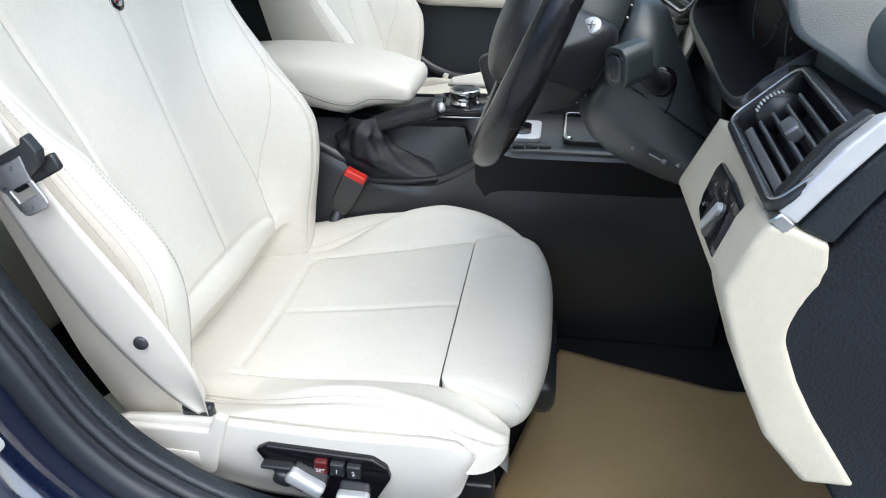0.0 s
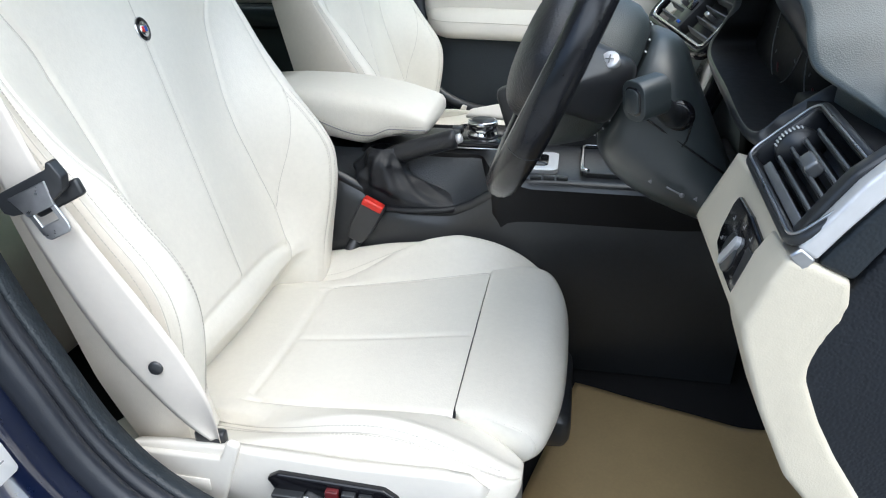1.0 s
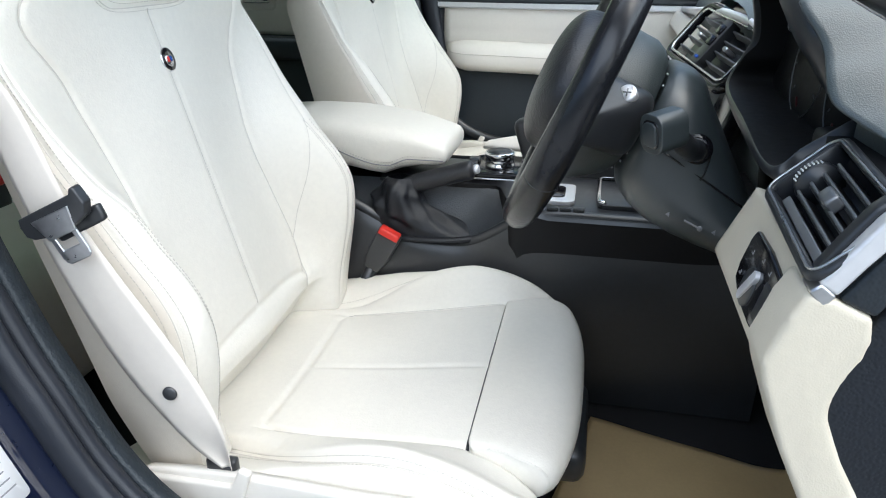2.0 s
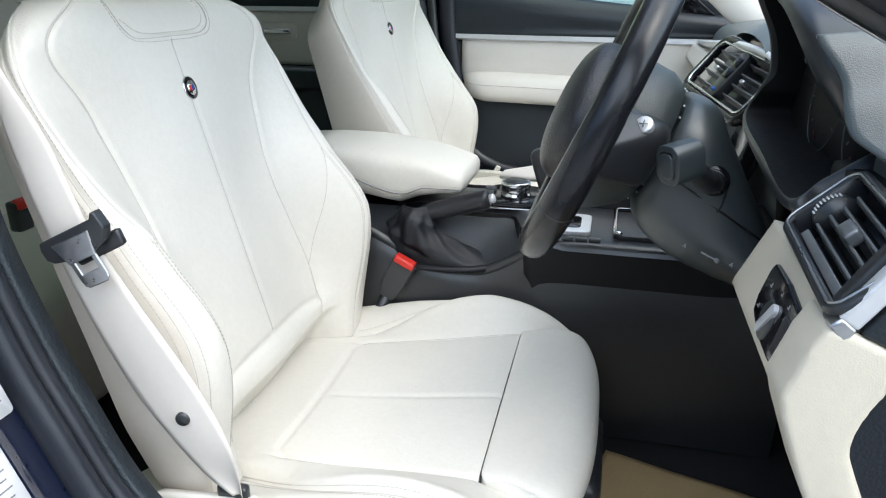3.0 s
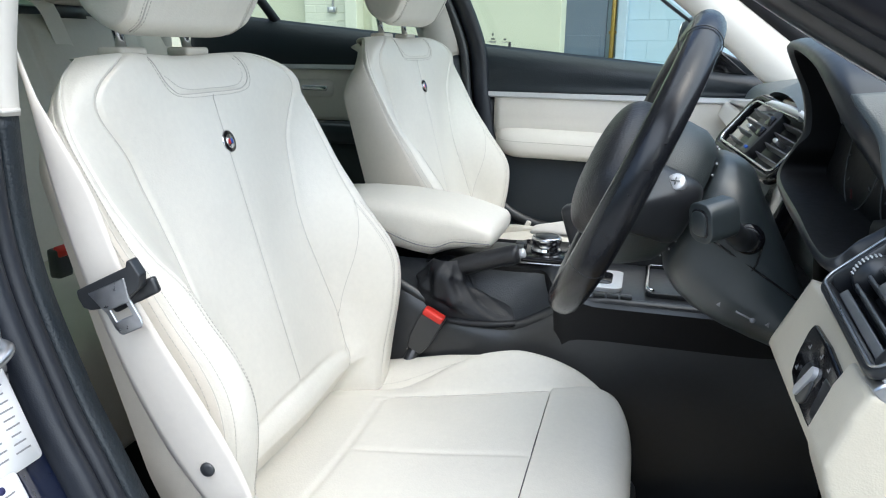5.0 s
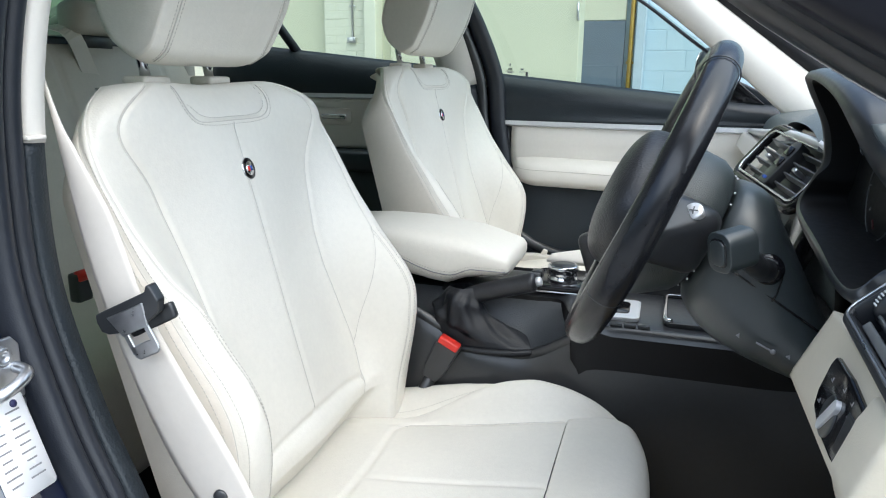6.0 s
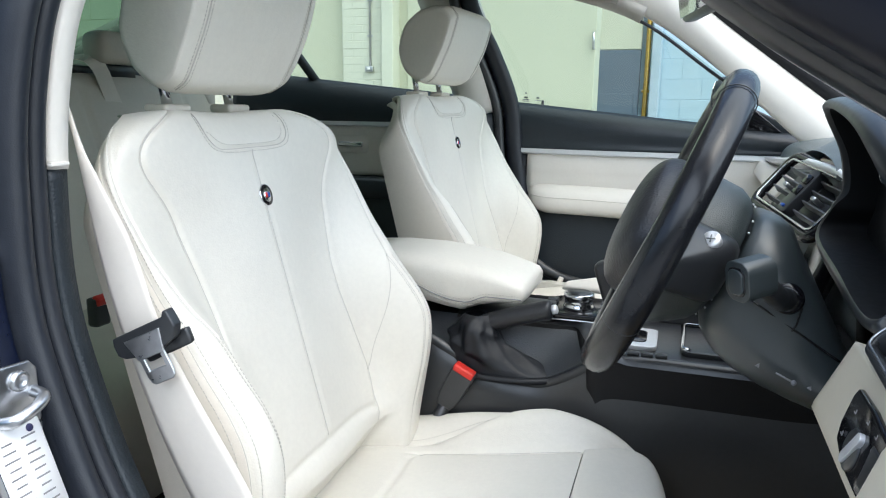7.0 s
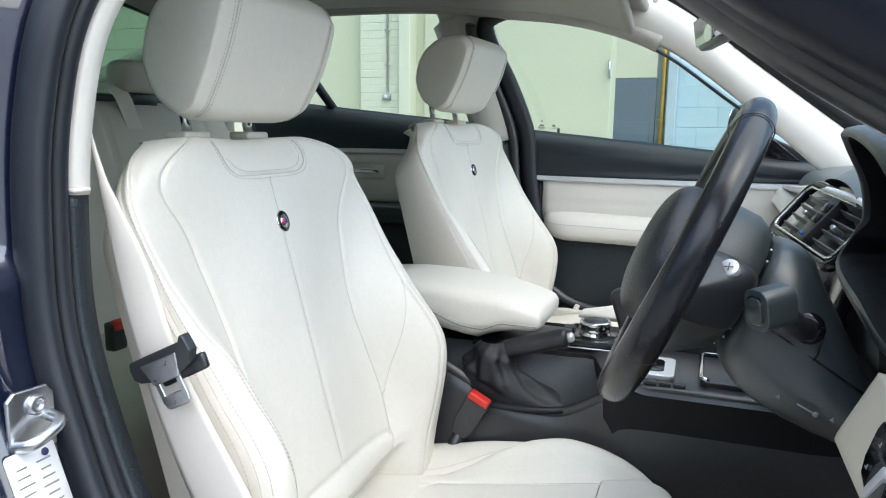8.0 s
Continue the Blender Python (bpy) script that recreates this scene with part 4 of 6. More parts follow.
part("window_seal", sweep([p + Vector((0, 0.0, 0.0)) for p in RAIL_F if -1.5 < p.x < -0.58], oval(0.008, 0.02, 8), (0, -1, 0)), RUBBER, rear_far)

# far middle pillar
part("pillar_core", slab([(-0.41, 0.95), (-0.36, 0.5), (-0.3, 0.28), (-0.62, 0.28), (-0.6, 0.95)], (0, 1.955, 0), (1, 0, 0), (0, 0, 1), 0.03, 0.004, 1), BLACK_SMOOTH, car)
part("pillar_upper", slab([(-0.69, 0.37), (-0.55, 0.36), (-0.465, 0.1), (-0.44, 0.0), (-0.6, 0.0), (-0.62, 0.08)], (0, 1.945, 0.945), (1, 0, 0), (0, -0.34, 1), 0.03, 0.006, 2), CREAM_SMOOTH, car, "cream upper middle pillar trim")
part("pillar_cover", sweep(spline([(-0.61, yt + 0.03, 1.285), (-0.575, 1.83, 1.2), (-0.535, 1.865, 1.08), (-0.5, 1.9, 0.955)], 16), [(-0.006, -0.01), (-0.003, 0.012), (0.07, 0.018), (0.1, -0.01)], (0, -1, 0)), CREAM_SMOOTH, car, "cream middle pillar trim")
part("pillar_cover", sweep(spline([(-0.505, 1.9, 0.95), (-0.48, 1.905, 0.8), (-0.44, 1.91, 0.6), (-0.4, 1.91, 0.3)], 16), [(-0.006, -0.01), (-0.003, 0.012), (0.08, 0.018), (0.14, -0.01)], (0, -1, 0)), BLACK_DOOR, car, "black lower middle pillar trim")
frame_path = spline([(-0.44, 1.806, 1.282), (-0.5, 1.808, 1.278), (-0.548, 1.815, 1.252), (-0.545, 1.84, 1.2), (-0.5, 1.88, 1.1), (-0.455, 1.91, 0.97), (-0.44, 1.915, 0.83), (-0.40, 1.91, 0.62), (-0.34, 1.91, 0.45), (-0.2, 1.91, 0.36)], 60)
part("door_seal", sweep(frame_path, oval(0.024, 0.016, 10), (0, -1, 0)), RUBBER, car, "black far door seal")
part("door_seal", sweep([p + Vector((-0.035, -0.02, 0)) for p in frame_path[14:]], oval(0.013, 0.012, 10), (0, -1, 0)), BLACK_SMOOTH, car, "black far door seal")
part("rail_trim", sweep([p + Vector((0, -0.005, 0.012)) for p in RAIL_F if -1.6 < p.x < -0.1], oval(0.02, 0.03, 12), (0, -1, 0.4)), HEADLINER, car, "grey roof rail lining")
part("window_seal", sweep([p + Vector((0, 0.004, -0.006)) for p in RAIL_F if -0.5 < p.x < 0.2], oval(0.004, 0.008, 8), (0, -1, 0)), RUBBER, car, "thin black window seal")

mirror = part("door_mirror", slab([(-0.045, 0.02), (-0.03, 0.095), (0.0, 0.12), (0.08, 0.125), (0.1, 0.06), (0.07, 0.0), (-0.02, -0.01)], (0.115, 2.14, 0.935), (0.35, 0.93, 0), (0, 0, 1), 0.08, 0.02, 3), BLACK_SMOOTH, door, "dark outside door mirror")
part("mirror_glass", slab([(-0.03, 0.02), (-0.02, 0.085), (0.0, 0.108), (0.07, 0.11), (0.085, 0.06), (0.06, 0.012)], (0.074, 2.155, 0.935), (0.35, 0.93, 0), (0, 0, 1), 0.004, 0.001, 1), CHROME, mirror)
part("mirror_arm", box((0.06, 0.2, 0.03), Matrix.Translation((0.13, 2.08, 0.94)), 0.01, 2), BLACK_SMOOTH, mirror)

# ---------------- back of the cabin ----------------
bench = thing("rear_bench", (-1.2, MID, 0.3), "cream leather rear bench seat with headrests", "bench seat")
def bench_back(y, w):
    q = abs(abs(y) - 0.33)
    n = 0.02 * (1 - (min(q, 0.3) / 0.3) ** 2) - groove(abs(y) - 0.15, 0.006, 0.008) - groove(abs(y) - 0.52, 0.006, 0.008) - groove(w - 0.55, 0.01, 0.006)
    z = 0.46 + 0.6 * w
    x = -1.22 - 0.19 * w - 0.05 * max(0, (w - 0.9) / 0.1) ** 2
    return Vector((x + n, MID + y, z))
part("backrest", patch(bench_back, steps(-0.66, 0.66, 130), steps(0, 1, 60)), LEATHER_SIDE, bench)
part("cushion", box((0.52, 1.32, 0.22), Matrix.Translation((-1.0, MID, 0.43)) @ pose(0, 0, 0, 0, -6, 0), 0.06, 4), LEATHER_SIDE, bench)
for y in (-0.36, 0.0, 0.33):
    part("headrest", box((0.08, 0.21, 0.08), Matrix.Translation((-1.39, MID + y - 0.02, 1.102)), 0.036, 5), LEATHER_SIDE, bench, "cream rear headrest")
    part("headrest_post", box((0.02, 0.1, 0.05), Matrix.Translation((-1.405, MID + y - 0.02, 1.05)), 0.004, 1), BLACK_SMOOTH, bench)
shelf = thing("parcel_shelf", (-1.7, MID, 1.03), "dark rear parcel shelf under the rear window", "shelf")
part("board", box((0.65, 1.3, 0.02), Matrix.Translation((-1.73, MID, 1.045)), 0.004, 1), BLACK, shelf)
rear_belt = thing("rear_seat_belt", (-1.42, 1.38, 1.06), "cream rear seat belt lying over the backrest", "seat belt")
part("webbing", sweep(spline([(-1.47, 1.36, 1.066), (-1.385, 1.4, 1.068), (-1.36, 1.44, 0.95), (-1.30, 1.5, 0.75), (-1.22, 1.55, 0.55)], 24), [(-0.001, -0.024), (-0.001, 0.024), (0.001, 0.024), (0.001, -0.024)], (0, 1, 0.3)), WEB, rear_belt, "", False)
rear_buckle = thing("rear_belt_buckle", (-1.0, 0.975, 0.56), "black rear belt buckle with a red button", "belt buckle")
part("body", box((0.024, 0.034, 0.055), Matrix.Translation((-1.0, 0.972, 0.59)), 0.006, 2), BLACK_SMOOTH, rear_buckle)
part("button", box((0.018, 0.028, 0.016), Matrix.Translation((-0.992, 0.972, 0.612)) @ pose(0, 0, 0, 0, 20, 0), 0.004, 2), RED, rear_buckle, "red release button")
rear_window = thing("rear_window", (-2.0, MID, 1.15), "tinted sloping rear window glass", "rear window", kind="structure")
def rw(u, w):
    return Vector((-1.47 - 0.68 * u, MID + w * (0.615 + 0.04 * u), 1.27 - 0.235 * u + 0.05 * (1 - w * w) * (1 - u)))
part("glass", patch(rw, steps(0, 1, 10), steps(-1, 1, 12)), REAR_GLASS, rear_window)
part("rear_quarter", slab([(-2.2, 0.3), (-2.2, 1.0), (-1.38, 1.03), (-1.38, 0.3)], (0, 1.85, 0), (1, 0, 0), (0, 0, 1), 0.05, 0.01, 1), HEADLINER, car)
part("rear_quarter", slab([(-2.2, 0.3), (-2.2, 1.0), (-1.38, 1.03), (-1.38, 0.3)], (0, 0.52, 0), (1, 0, 0), (0, 0, 1), 0.05, 0.01, 1), HEADLINER, car)
for sg in (-1, 1):
    part("rear_pillar", sweep([rw(u, sg) for u in steps(0, 1, 8)], oval(0.03, 0.018, 10), (0, -sg, 0.3)), HEADLINER, car, "grey rear pillar lining")
for y, out in ((MID + 0.64, [(-1.40, 0.99), (-1.42, 1.27), (-1.5, 1.29), (-2.2, 1.05), (-2.2, 0.98)]), (MID - 0.64, [(-1.34, 0.99), (-1.36, 1.29), (-1.5, 1.29), (-2.2, 1.05), (-2.2, 0.98)])):
    part("rear_pillar_panel", slab(out, (0, y, 0), (1, 0, 0), (0, 0, 1), 0.03, 0.006, 2), HEADLINER, car, "grey lined rear pillar")
part("boot_wall", box((0.03, 1.3, 0.8), Matrix.Translation((-1.5, MID, 0.64)), 0.004, 1), CARPET, car)
near_rear = thing("rear_side_door", (-1.0, 0.36, 0.3), "closed navy rear door on the open side", "car door")
part("panel", box((0.86, 0.1, 0.74), Matrix.Translation((-1.0, 0.4, 0.65)), 0.02, 3), PAINT, near_rear)
def near_pane(u, w):
    x = -1.36 + 0.75 * u
    zt, yt = rail_at(x)
    return Vector((x, 0.40, 1.0)).lerp(Vector((x, 2 * MID - yt - 0.01, zt)), w)
# rear window's dark glass on this unseen pane dims the rear cabin
ob = part("window_glass", patch(near_pane, steps(0, 1, 8), steps(0, 1, 4)), REAR_GLASS, near_rear)

# ---------------- near middle pillar, sill, seals ----------------
APERTURE = [(-0.44, 0.545, 1.23), (-0.455, 0.52, 1.17), (-0.482, 0.468, 1.074), (-0.5, 0.452, 0.983), (-0.506, 0.446, 0.886), (-0.5, 0.443, 0.784), (-0.468, 0.443, 0.672),
            (-0.44, 0.443, 0.605), (-0.403, 0.444, 0.523), (-0.352, 0.445, 0.464), (-0.27, 0.447, 0.418), (-0.15, 0.448, 0.40), (0.1, 0.448, 0.395), (0.32, 0.448, 0.395)]
edge = [p + Vector((-0.012, -0.008, 0)) for p in spline(APERTURE, 130)]
OUT = (0, -1, 0)
sill = thing("door_aperture", (-0.4, 0.42, 0.3), "navy painted middle pillar and sill with black door seals", "car pillar")
SHUT = [(0.012, 0.012), (0.002, 0.03), (0.0, 0.05), (-0.008, 0.066), (-0.004, 0.078), (0.006, 0.087), (0.018, 0.09), (0.030, 0.087), (0.046, 0.078), (0.066, 0.062), (0.09, 0.038), (0.2, 0.012)]
SLANT = [(0.012, 0.012), (0.021, 0.026), (0.031, 0.04), (0.041, 0.054), (0.051, 0.068), (0.061, 0.082), (0.071, 0.09), (0.083, 0.088), (0.1, 0.08), (0.12, 0.066), (0.15, 0.04), (0.2, 0.012)]
rings = []
for i, p in enumerate(edge):
    d = (edge[min(i + 1, len(edge) - 1)] - edge[max(i - 1, 0)]).normalized()
    upv = (Vector(OUT) - d * d.dot(Vector(OUT))).normalized()
    ac = d.cross(upv)
    k = ease(p.z, 0.845, 0.865)
    rings.append([p + ac * (a + (c - a) * k) + upv * (b + (e - b) * k) for (a, b), (c, e) in zip(SHUT, SLANT)])
part("painted_flange", skin(bmesh.new(), rings), PAINT, sill, "glossy navy painted door flange")
part("outer_seal", sweep(edge, [(0.004 + 0.016 * math.cos(a) * (1.15 if math.cos(a) < 0 else 1), 0.012 + 0.013 * math.sin(a)) for a in [2 * math.pi * k / 16 for k in range(16)]], OUT), RUBBER, sill, "ribbed black rubber door seal")
part("inner_seal", sweep(edge, [(0.006 + 0.012 * math.cos(2 * math.pi * k / 14), -0.013 + 0.0105 * math.sin(2 * math.pi * k / 14)) for k in range(14)], OUT), RUBBER, sill, "smooth black rubber inner seal")
low = [p for p in edge if p.z < 0.918]
high = [p for p in edge if p.z >= 0.912]
part("pillar_trim", sweep(low, [(0.0, -0.024), (-0.002, -0.03), (0.0, -0.044), (0.008, -0.048), (0.09, -0.05), (0.09, -0.024)], OUT), BLACK_DOOR, sill, "black grained lower pillar trim")
part("pillar_trim", sweep(high, [(0.0, -0.024), (-0.004, -0.028), (-0.003, -0.043), (0.006, -0.048), (0.1, -0.05), (0.1, -0.024)], OUT), CREAM_SMOOTH, sill, "cream upper pillar trim")
part("trim_joint", box((0.008, 0.02, 0.004), Matrix.Translation((-0.514, 0.470, 0.916)), 0.001, 1), CREAM_SMOOTH, sill)

striker = thing("door_striker", (-0.5, 0.40, 0.73), "zinc steel door striker screwed to the pillar", "door striker")
SX = -0.490
part("plate", slab([(-0.022, 0.03), (-0.015, 0.036), (0.014, 0.034), (0.02, 0.026), (0.02, -0.028), (0.012, -0.036), (-0.012, -0.036), (-0.022, -0.028)], (SX, 0.386, 0.73), (0, 1, 0), (0, 0, 1), 0.004, 0.0015, 2), STEEL, striker)
for dz in (0.021, -0.022):
    sc = part("screw", disc((SX + 0.001, 0.388, 0.73 + dz), (1, 0, 0), [(0.0085, 0), (0.0085, 0.004), (0.007, 0.0055), (0.004, 0.0055), (0.0038, 0.004), (0.0001, 0.004)], 20), STEEL, striker, "torx screw")
part("loop", tube(spline([(SX, 0.368, 0.722), (SX + 0.016, 0.37, 0.726), (SX + 0.02, 0.384, 0.731), (SX + 0.016, 0.398, 0.736), (SX, 0.40, 0.738)], 20), 0.005, 10), STEEL, striker)


def pillar_label(name, z, h, w, y, label):
    p = min(edge, key=lambda q: abs(q.z - z) + (5 if q.x > -0.38 else 0))
    q = min(edge, key=lambda r: abs(r.z - z + 0.03) + (5 if r.x > -0.38 else 0))
    d = (p - q).normalized()
    d = Vector((d.x, 0, d.z)).normalized()
    n = Vector((d.z, 0, -d.x))
    o = Vector((p.x, y, p.z)) + n * 0.011
    e = thing(name, o, label, "sticker")
    part("sheet", slab(rounded(w, h, 0.004, 4), o, (0, 1, 0), d, 0.0008, 0, 1), WHITE, e)
    bm = bmesh.new()
    for k in range(9):
        for c in range(2):
            ln = (w * 0.34) * (0.6 + 0.4 * ((k * 7 + c * 3) % 5) / 5)
            box((0.0004, ln, 0.0014), Matrix.Translation(o + n * 0.0007 + Vector((0, -w * 0.24 + c * w * 0.44, 0)) + d * (h * 0.34 - k * h * 0.085)), 0, 1, bm)
    part("print", bm, GREYPRINT, e, "rows of unreadable grey print", False)
    return o, d, n, e


o, d, n, e = pillar_label("sticker", 0.68, 0.082, 0.044, 0.376, "white printed sticker on the navy pillar")
part("badge_print", disc(o + n * 0.0006 + Vector((0, 0.012, 0)) + d * 0.033, n, [(0.0001, 0), (0.0032, 0), (0.0032, 0.0004), (0.0001, 0.0004)], 20), NAVY_INK, e, "small round printed badge")
o, d, n, e = pillar_label("sticker", 0.602, 0.088, 0.05, 0.345, "larger white printed sticker low on the pillar")
part("badge_print", disc(o + n * 0.0006 + Vector((0, 0.008, 0)) + d * 0.036, n, [(0.0001, 0), (0.0032, 0), (0.0032, 0.0004), (0.0001, 0.0004)], 20), NAVY_INK, e, "small round printed badge")

# ---------------- driver's belt ----------------
belt = thing("seat_belt", (-0.36, 0.53, 0.46), "cream driver's seat belt hanging beside the seat", "seat belt")
rear_edge = spline([(-0.62, 0.53, 1.16), (-0.55, 0.516, 0.97), (-0.528, 0.51, 0.889), (-0.517, 0.51, 0.824), (-0.502, 0.512, 0.757), (-0.476, 0.52, 0.66), (-0.447, 0.526, 0.584), (-0.414, 0.528, 0.532), (-0.381, 0.53, 0.49), (-0.356, 0.536, 0.462)], 70)
fore_edge = spline([(-0.605, 0.522, 1.16), (-0.535, 0.51, 0.955), (-0.507, 0.506, 0.90), (-0.475, 0.505, 0.844), (-0.449, 0.507, 0.762), (-0.421, 0.512, 0.7), (-0.384, 0.518, 0.63), (-0.357, 0.522, 0.572), (-0.343, 0.526, 0.52), (-0.344, 0.534, 0.462)], 70)
run = [a.lerp(b, 0.5) for a, b in zip(rear_edge, fore_edge)]
rings = []
for i, (a, b) in enumerate(zip(rear_edge, fore_edge)):
    t = i / 69
    sag = -0.0025 + 0.008 * ease(t, 0.8, 0.97)
    ring = [a.lerp(b, w) + Vector((0, sag * math.sin(math.pi * w), 0)) for w in steps(0, 1, 8)]
    rings.append(ring + [p + Vector((0, 0.0014, 0)) for p in ring[::-1]])
part("webbing", skin(bmesh.new(), rings), WEB, belt, "woven cream webbing")
tp = Vector((-0.457, 0.498, 0.756))
ta = Vector((1, 0.06, 0.47)).normalized()
td = Vector((0.30, 0.05, -0.9))
td = (td - ta * td.dot(ta)).normalized()
tg = part("tongue", slab([(-0.036, 0.004), (-0.033, 0.011), (0.028, 0.012), (0.032, 0.017), (0.036, 0.016), (0.037, 0.0), (0.03, -0.01), (0.008, -0.016), (-0.008, -0.016), (-0.03, -0.011), (-0.036, -0.006)], tp, ta, -td, 0.012, 0.004, 3), BLACK_SMOOTH, belt, "black plastic belt tongue")
part("tongue_back", slab([(-0.026, 0.0), (0.034, 0.0), (0.032, -0.016), (-0.022, -0.018)], tp + Vector((0.004, 0.012, -0.004)), ta, -td, 0.008, 0.003, 2), BLACK_SMOOTH, tg)
bm = bmesh.new()
for a, b, w in ((-0.0155, -0.0095, 0), (0.0095, 0.0155, 0)):
    join(bm, slab([(a, 0.0), (b, 0.0), (b, -0.034), (a, -0.034)], tp + td * 0.004 + Vector((0, -0.005, 0)), ta, -td, 0.0025, 0.0008, 1))
join(bm, slab([(-0.022, 0.008), (0.022, 0.008), (0.0155, -0.014), (-0.0155, -0.014)], tp + td * 0.004 + Vector((0, -0.006, 0)), ta, -td, 0.0025, 0.0008, 1))
join(bm, slab([(-0.0155, -0.026), (0.0155, -0.026), (0.0145, -0.037), (0.011, -0.04), (-0.011, -0.04), (-0.0145, -0.037)], tp + td * 0.004 + Vector((0, -0.005, 0)), ta, -td, 0.0025, 0.0008, 1))
part("latch_plate", bm, STEEL, tg, "bright steel latch plate", False)
bp = min(run, key=lambda q: abs(q.z - 0.563))
part("stop_button", disc(bp + Vector((0.0, -0.003, 0)), (0.15, -1, 0.1), [(0.0075, -0.001), (0.0075, 0.002), (0.006, 0.0035), (0.0001, 0.0038)], 24), BLACK_SMOOTH, belt, "black belt stop button")
part("anchor", box((0.035, 0.012, 0.03), Matrix.Translation((-0.362, 0.548, 0.452)), 0.004, 2), BLACK_SMOOTH, belt)

# belt drawn towards the camera with the seat, unchanged in view
belt.matrix_world = SEAT_VIEW_FIT @ belt.matrix_world

buckle = thing("belt_buckle", (-0.37, 1.04, 0.36), "black belt buckle with red release button", "belt buckle")
bu = Vector((0.45, 0, 0.89)).normalized()
bc = Vector((-0.325, 1.035, 0.515))
part("body", slab([(-0.02, 0.035), (0.021, 0.035), (0.018, -0.02), (0.012, -0.04), (-0.014, -0.04), (-0.02, -0.02)], bc, (0.89, 0, -0.45), bu, 0.022, 0.004, 3), BLACK_SMOOTH, buckle)
part("release_button", slab([(-0.018, 0.006), (0.018, 0.006), (0.018, -0.006), (-0.018, -0.006)], bc + bu * 0.034 + Vector((0, -0.004, 0)), (0.89, 0, -0.45), bu, 0.02, 0.003, 2), RED, buckle, "bright red release button")
part("stalk", tube([bc - bu * 0.038, bc - bu * 0.1, bc - bu * 0.16], 0.011, 8), BLACK_SMOOTH, buckle)

# buckle scaled away from the camera position, unchanged in view
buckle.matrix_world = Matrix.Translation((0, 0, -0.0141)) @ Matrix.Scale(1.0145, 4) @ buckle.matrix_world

# ---------------- steering wheel and column ----------------
HUB = Vector((-0.012, 0.82, 0.839))
AX = Vector((-0.919, 0, 0.394)).normalized()      # towards the driver
WU = Vector((0.394, 0, 0.919)).normalized()       # up in the wheel's plane
def W(y, u, a=0.0):
    return HUB + SIDE * y + WU * u + AX * a
wheel = thing("steering_wheel", HUB, "black leather three-spoke steering wheel, worn and shiny", "steering wheel")
R0 = 0.167
pts, rad = [], []
for k in range(120):
    a = 2 * math.pi * k / 120
    pts.append(W(R0 * math.cos(a), R0 * math.sin(a)))
    rad.append(0.0176 + 0.0018 * max(0, math.cos(2 * (a - 0.6))) )
part("rim", tube(pts, rad, 18, closed=True), WHEEL_LEATHER, wheel, "leather rim polished by use")
for deg in (62, 118, 208, 332):
    a = radians(deg)
    c = W(R0 * math.cos(a), R0 * math.sin(a))
    ra = SIDE * math.cos(a) + WU * math.sin(a)
    part("rim_seam", tube([c + (ra * math.cos(2 * math.pi * k / 24) + AX * math.sin(2 * math.pi * k / 24)) * 0.0188 for k in range(24)], 0.0007, 6, closed=True), BLACK_SMOOTH, wheel)
# airbag cover: a domed pad
def pad(t, k):
    a = 2 * math.pi * k
    w = 0.092 + 0.012 * math.cos(2 * a)
    h = 0.083
    rr = math.sin(t * math.pi / 2)
    y, u = w * math.cos(a), h * math.sin(a) - 0.009
    return W(y * rr ** 0.8, u * rr ** 0.8 - 0.006 * (1 - rr), 0.004 + 0.044 * math.cos(t * math.pi / 2) ** 0.6)
part("airbag_cover", patch(pad, steps(0.02, 1, 20), steps(0, 1, 48)), BLACK_SOFT, wheel, "grained black airbag cover")
rings = []
for a, w, hi, lo in ((0.012, 0.098, 0.072, -0.095), (0.0, 0.102, 0.074, -0.108), (-0.02, 0.1, 0.074, -0.112), (-0.035, 0.096, 0.073, -0.106), (-0.053, 0.09, 0.072, -0.093), (-0.065, 0.085, 0.066, -0.084), (-0.071, 0.08, 0.06, -0.074)):
    c, h = (hi + lo) / 2, (hi - lo) / 2
    rings.append([W(w * math.cos(2 * math.pi * k / 48), c + h * math.sin(2 * math.pi * k / 48), a) for k in range(48)])
part("hub_back", skin(bmesh.new(), rings), BLACK_GRAIN, wheel, "grained black hub cover")
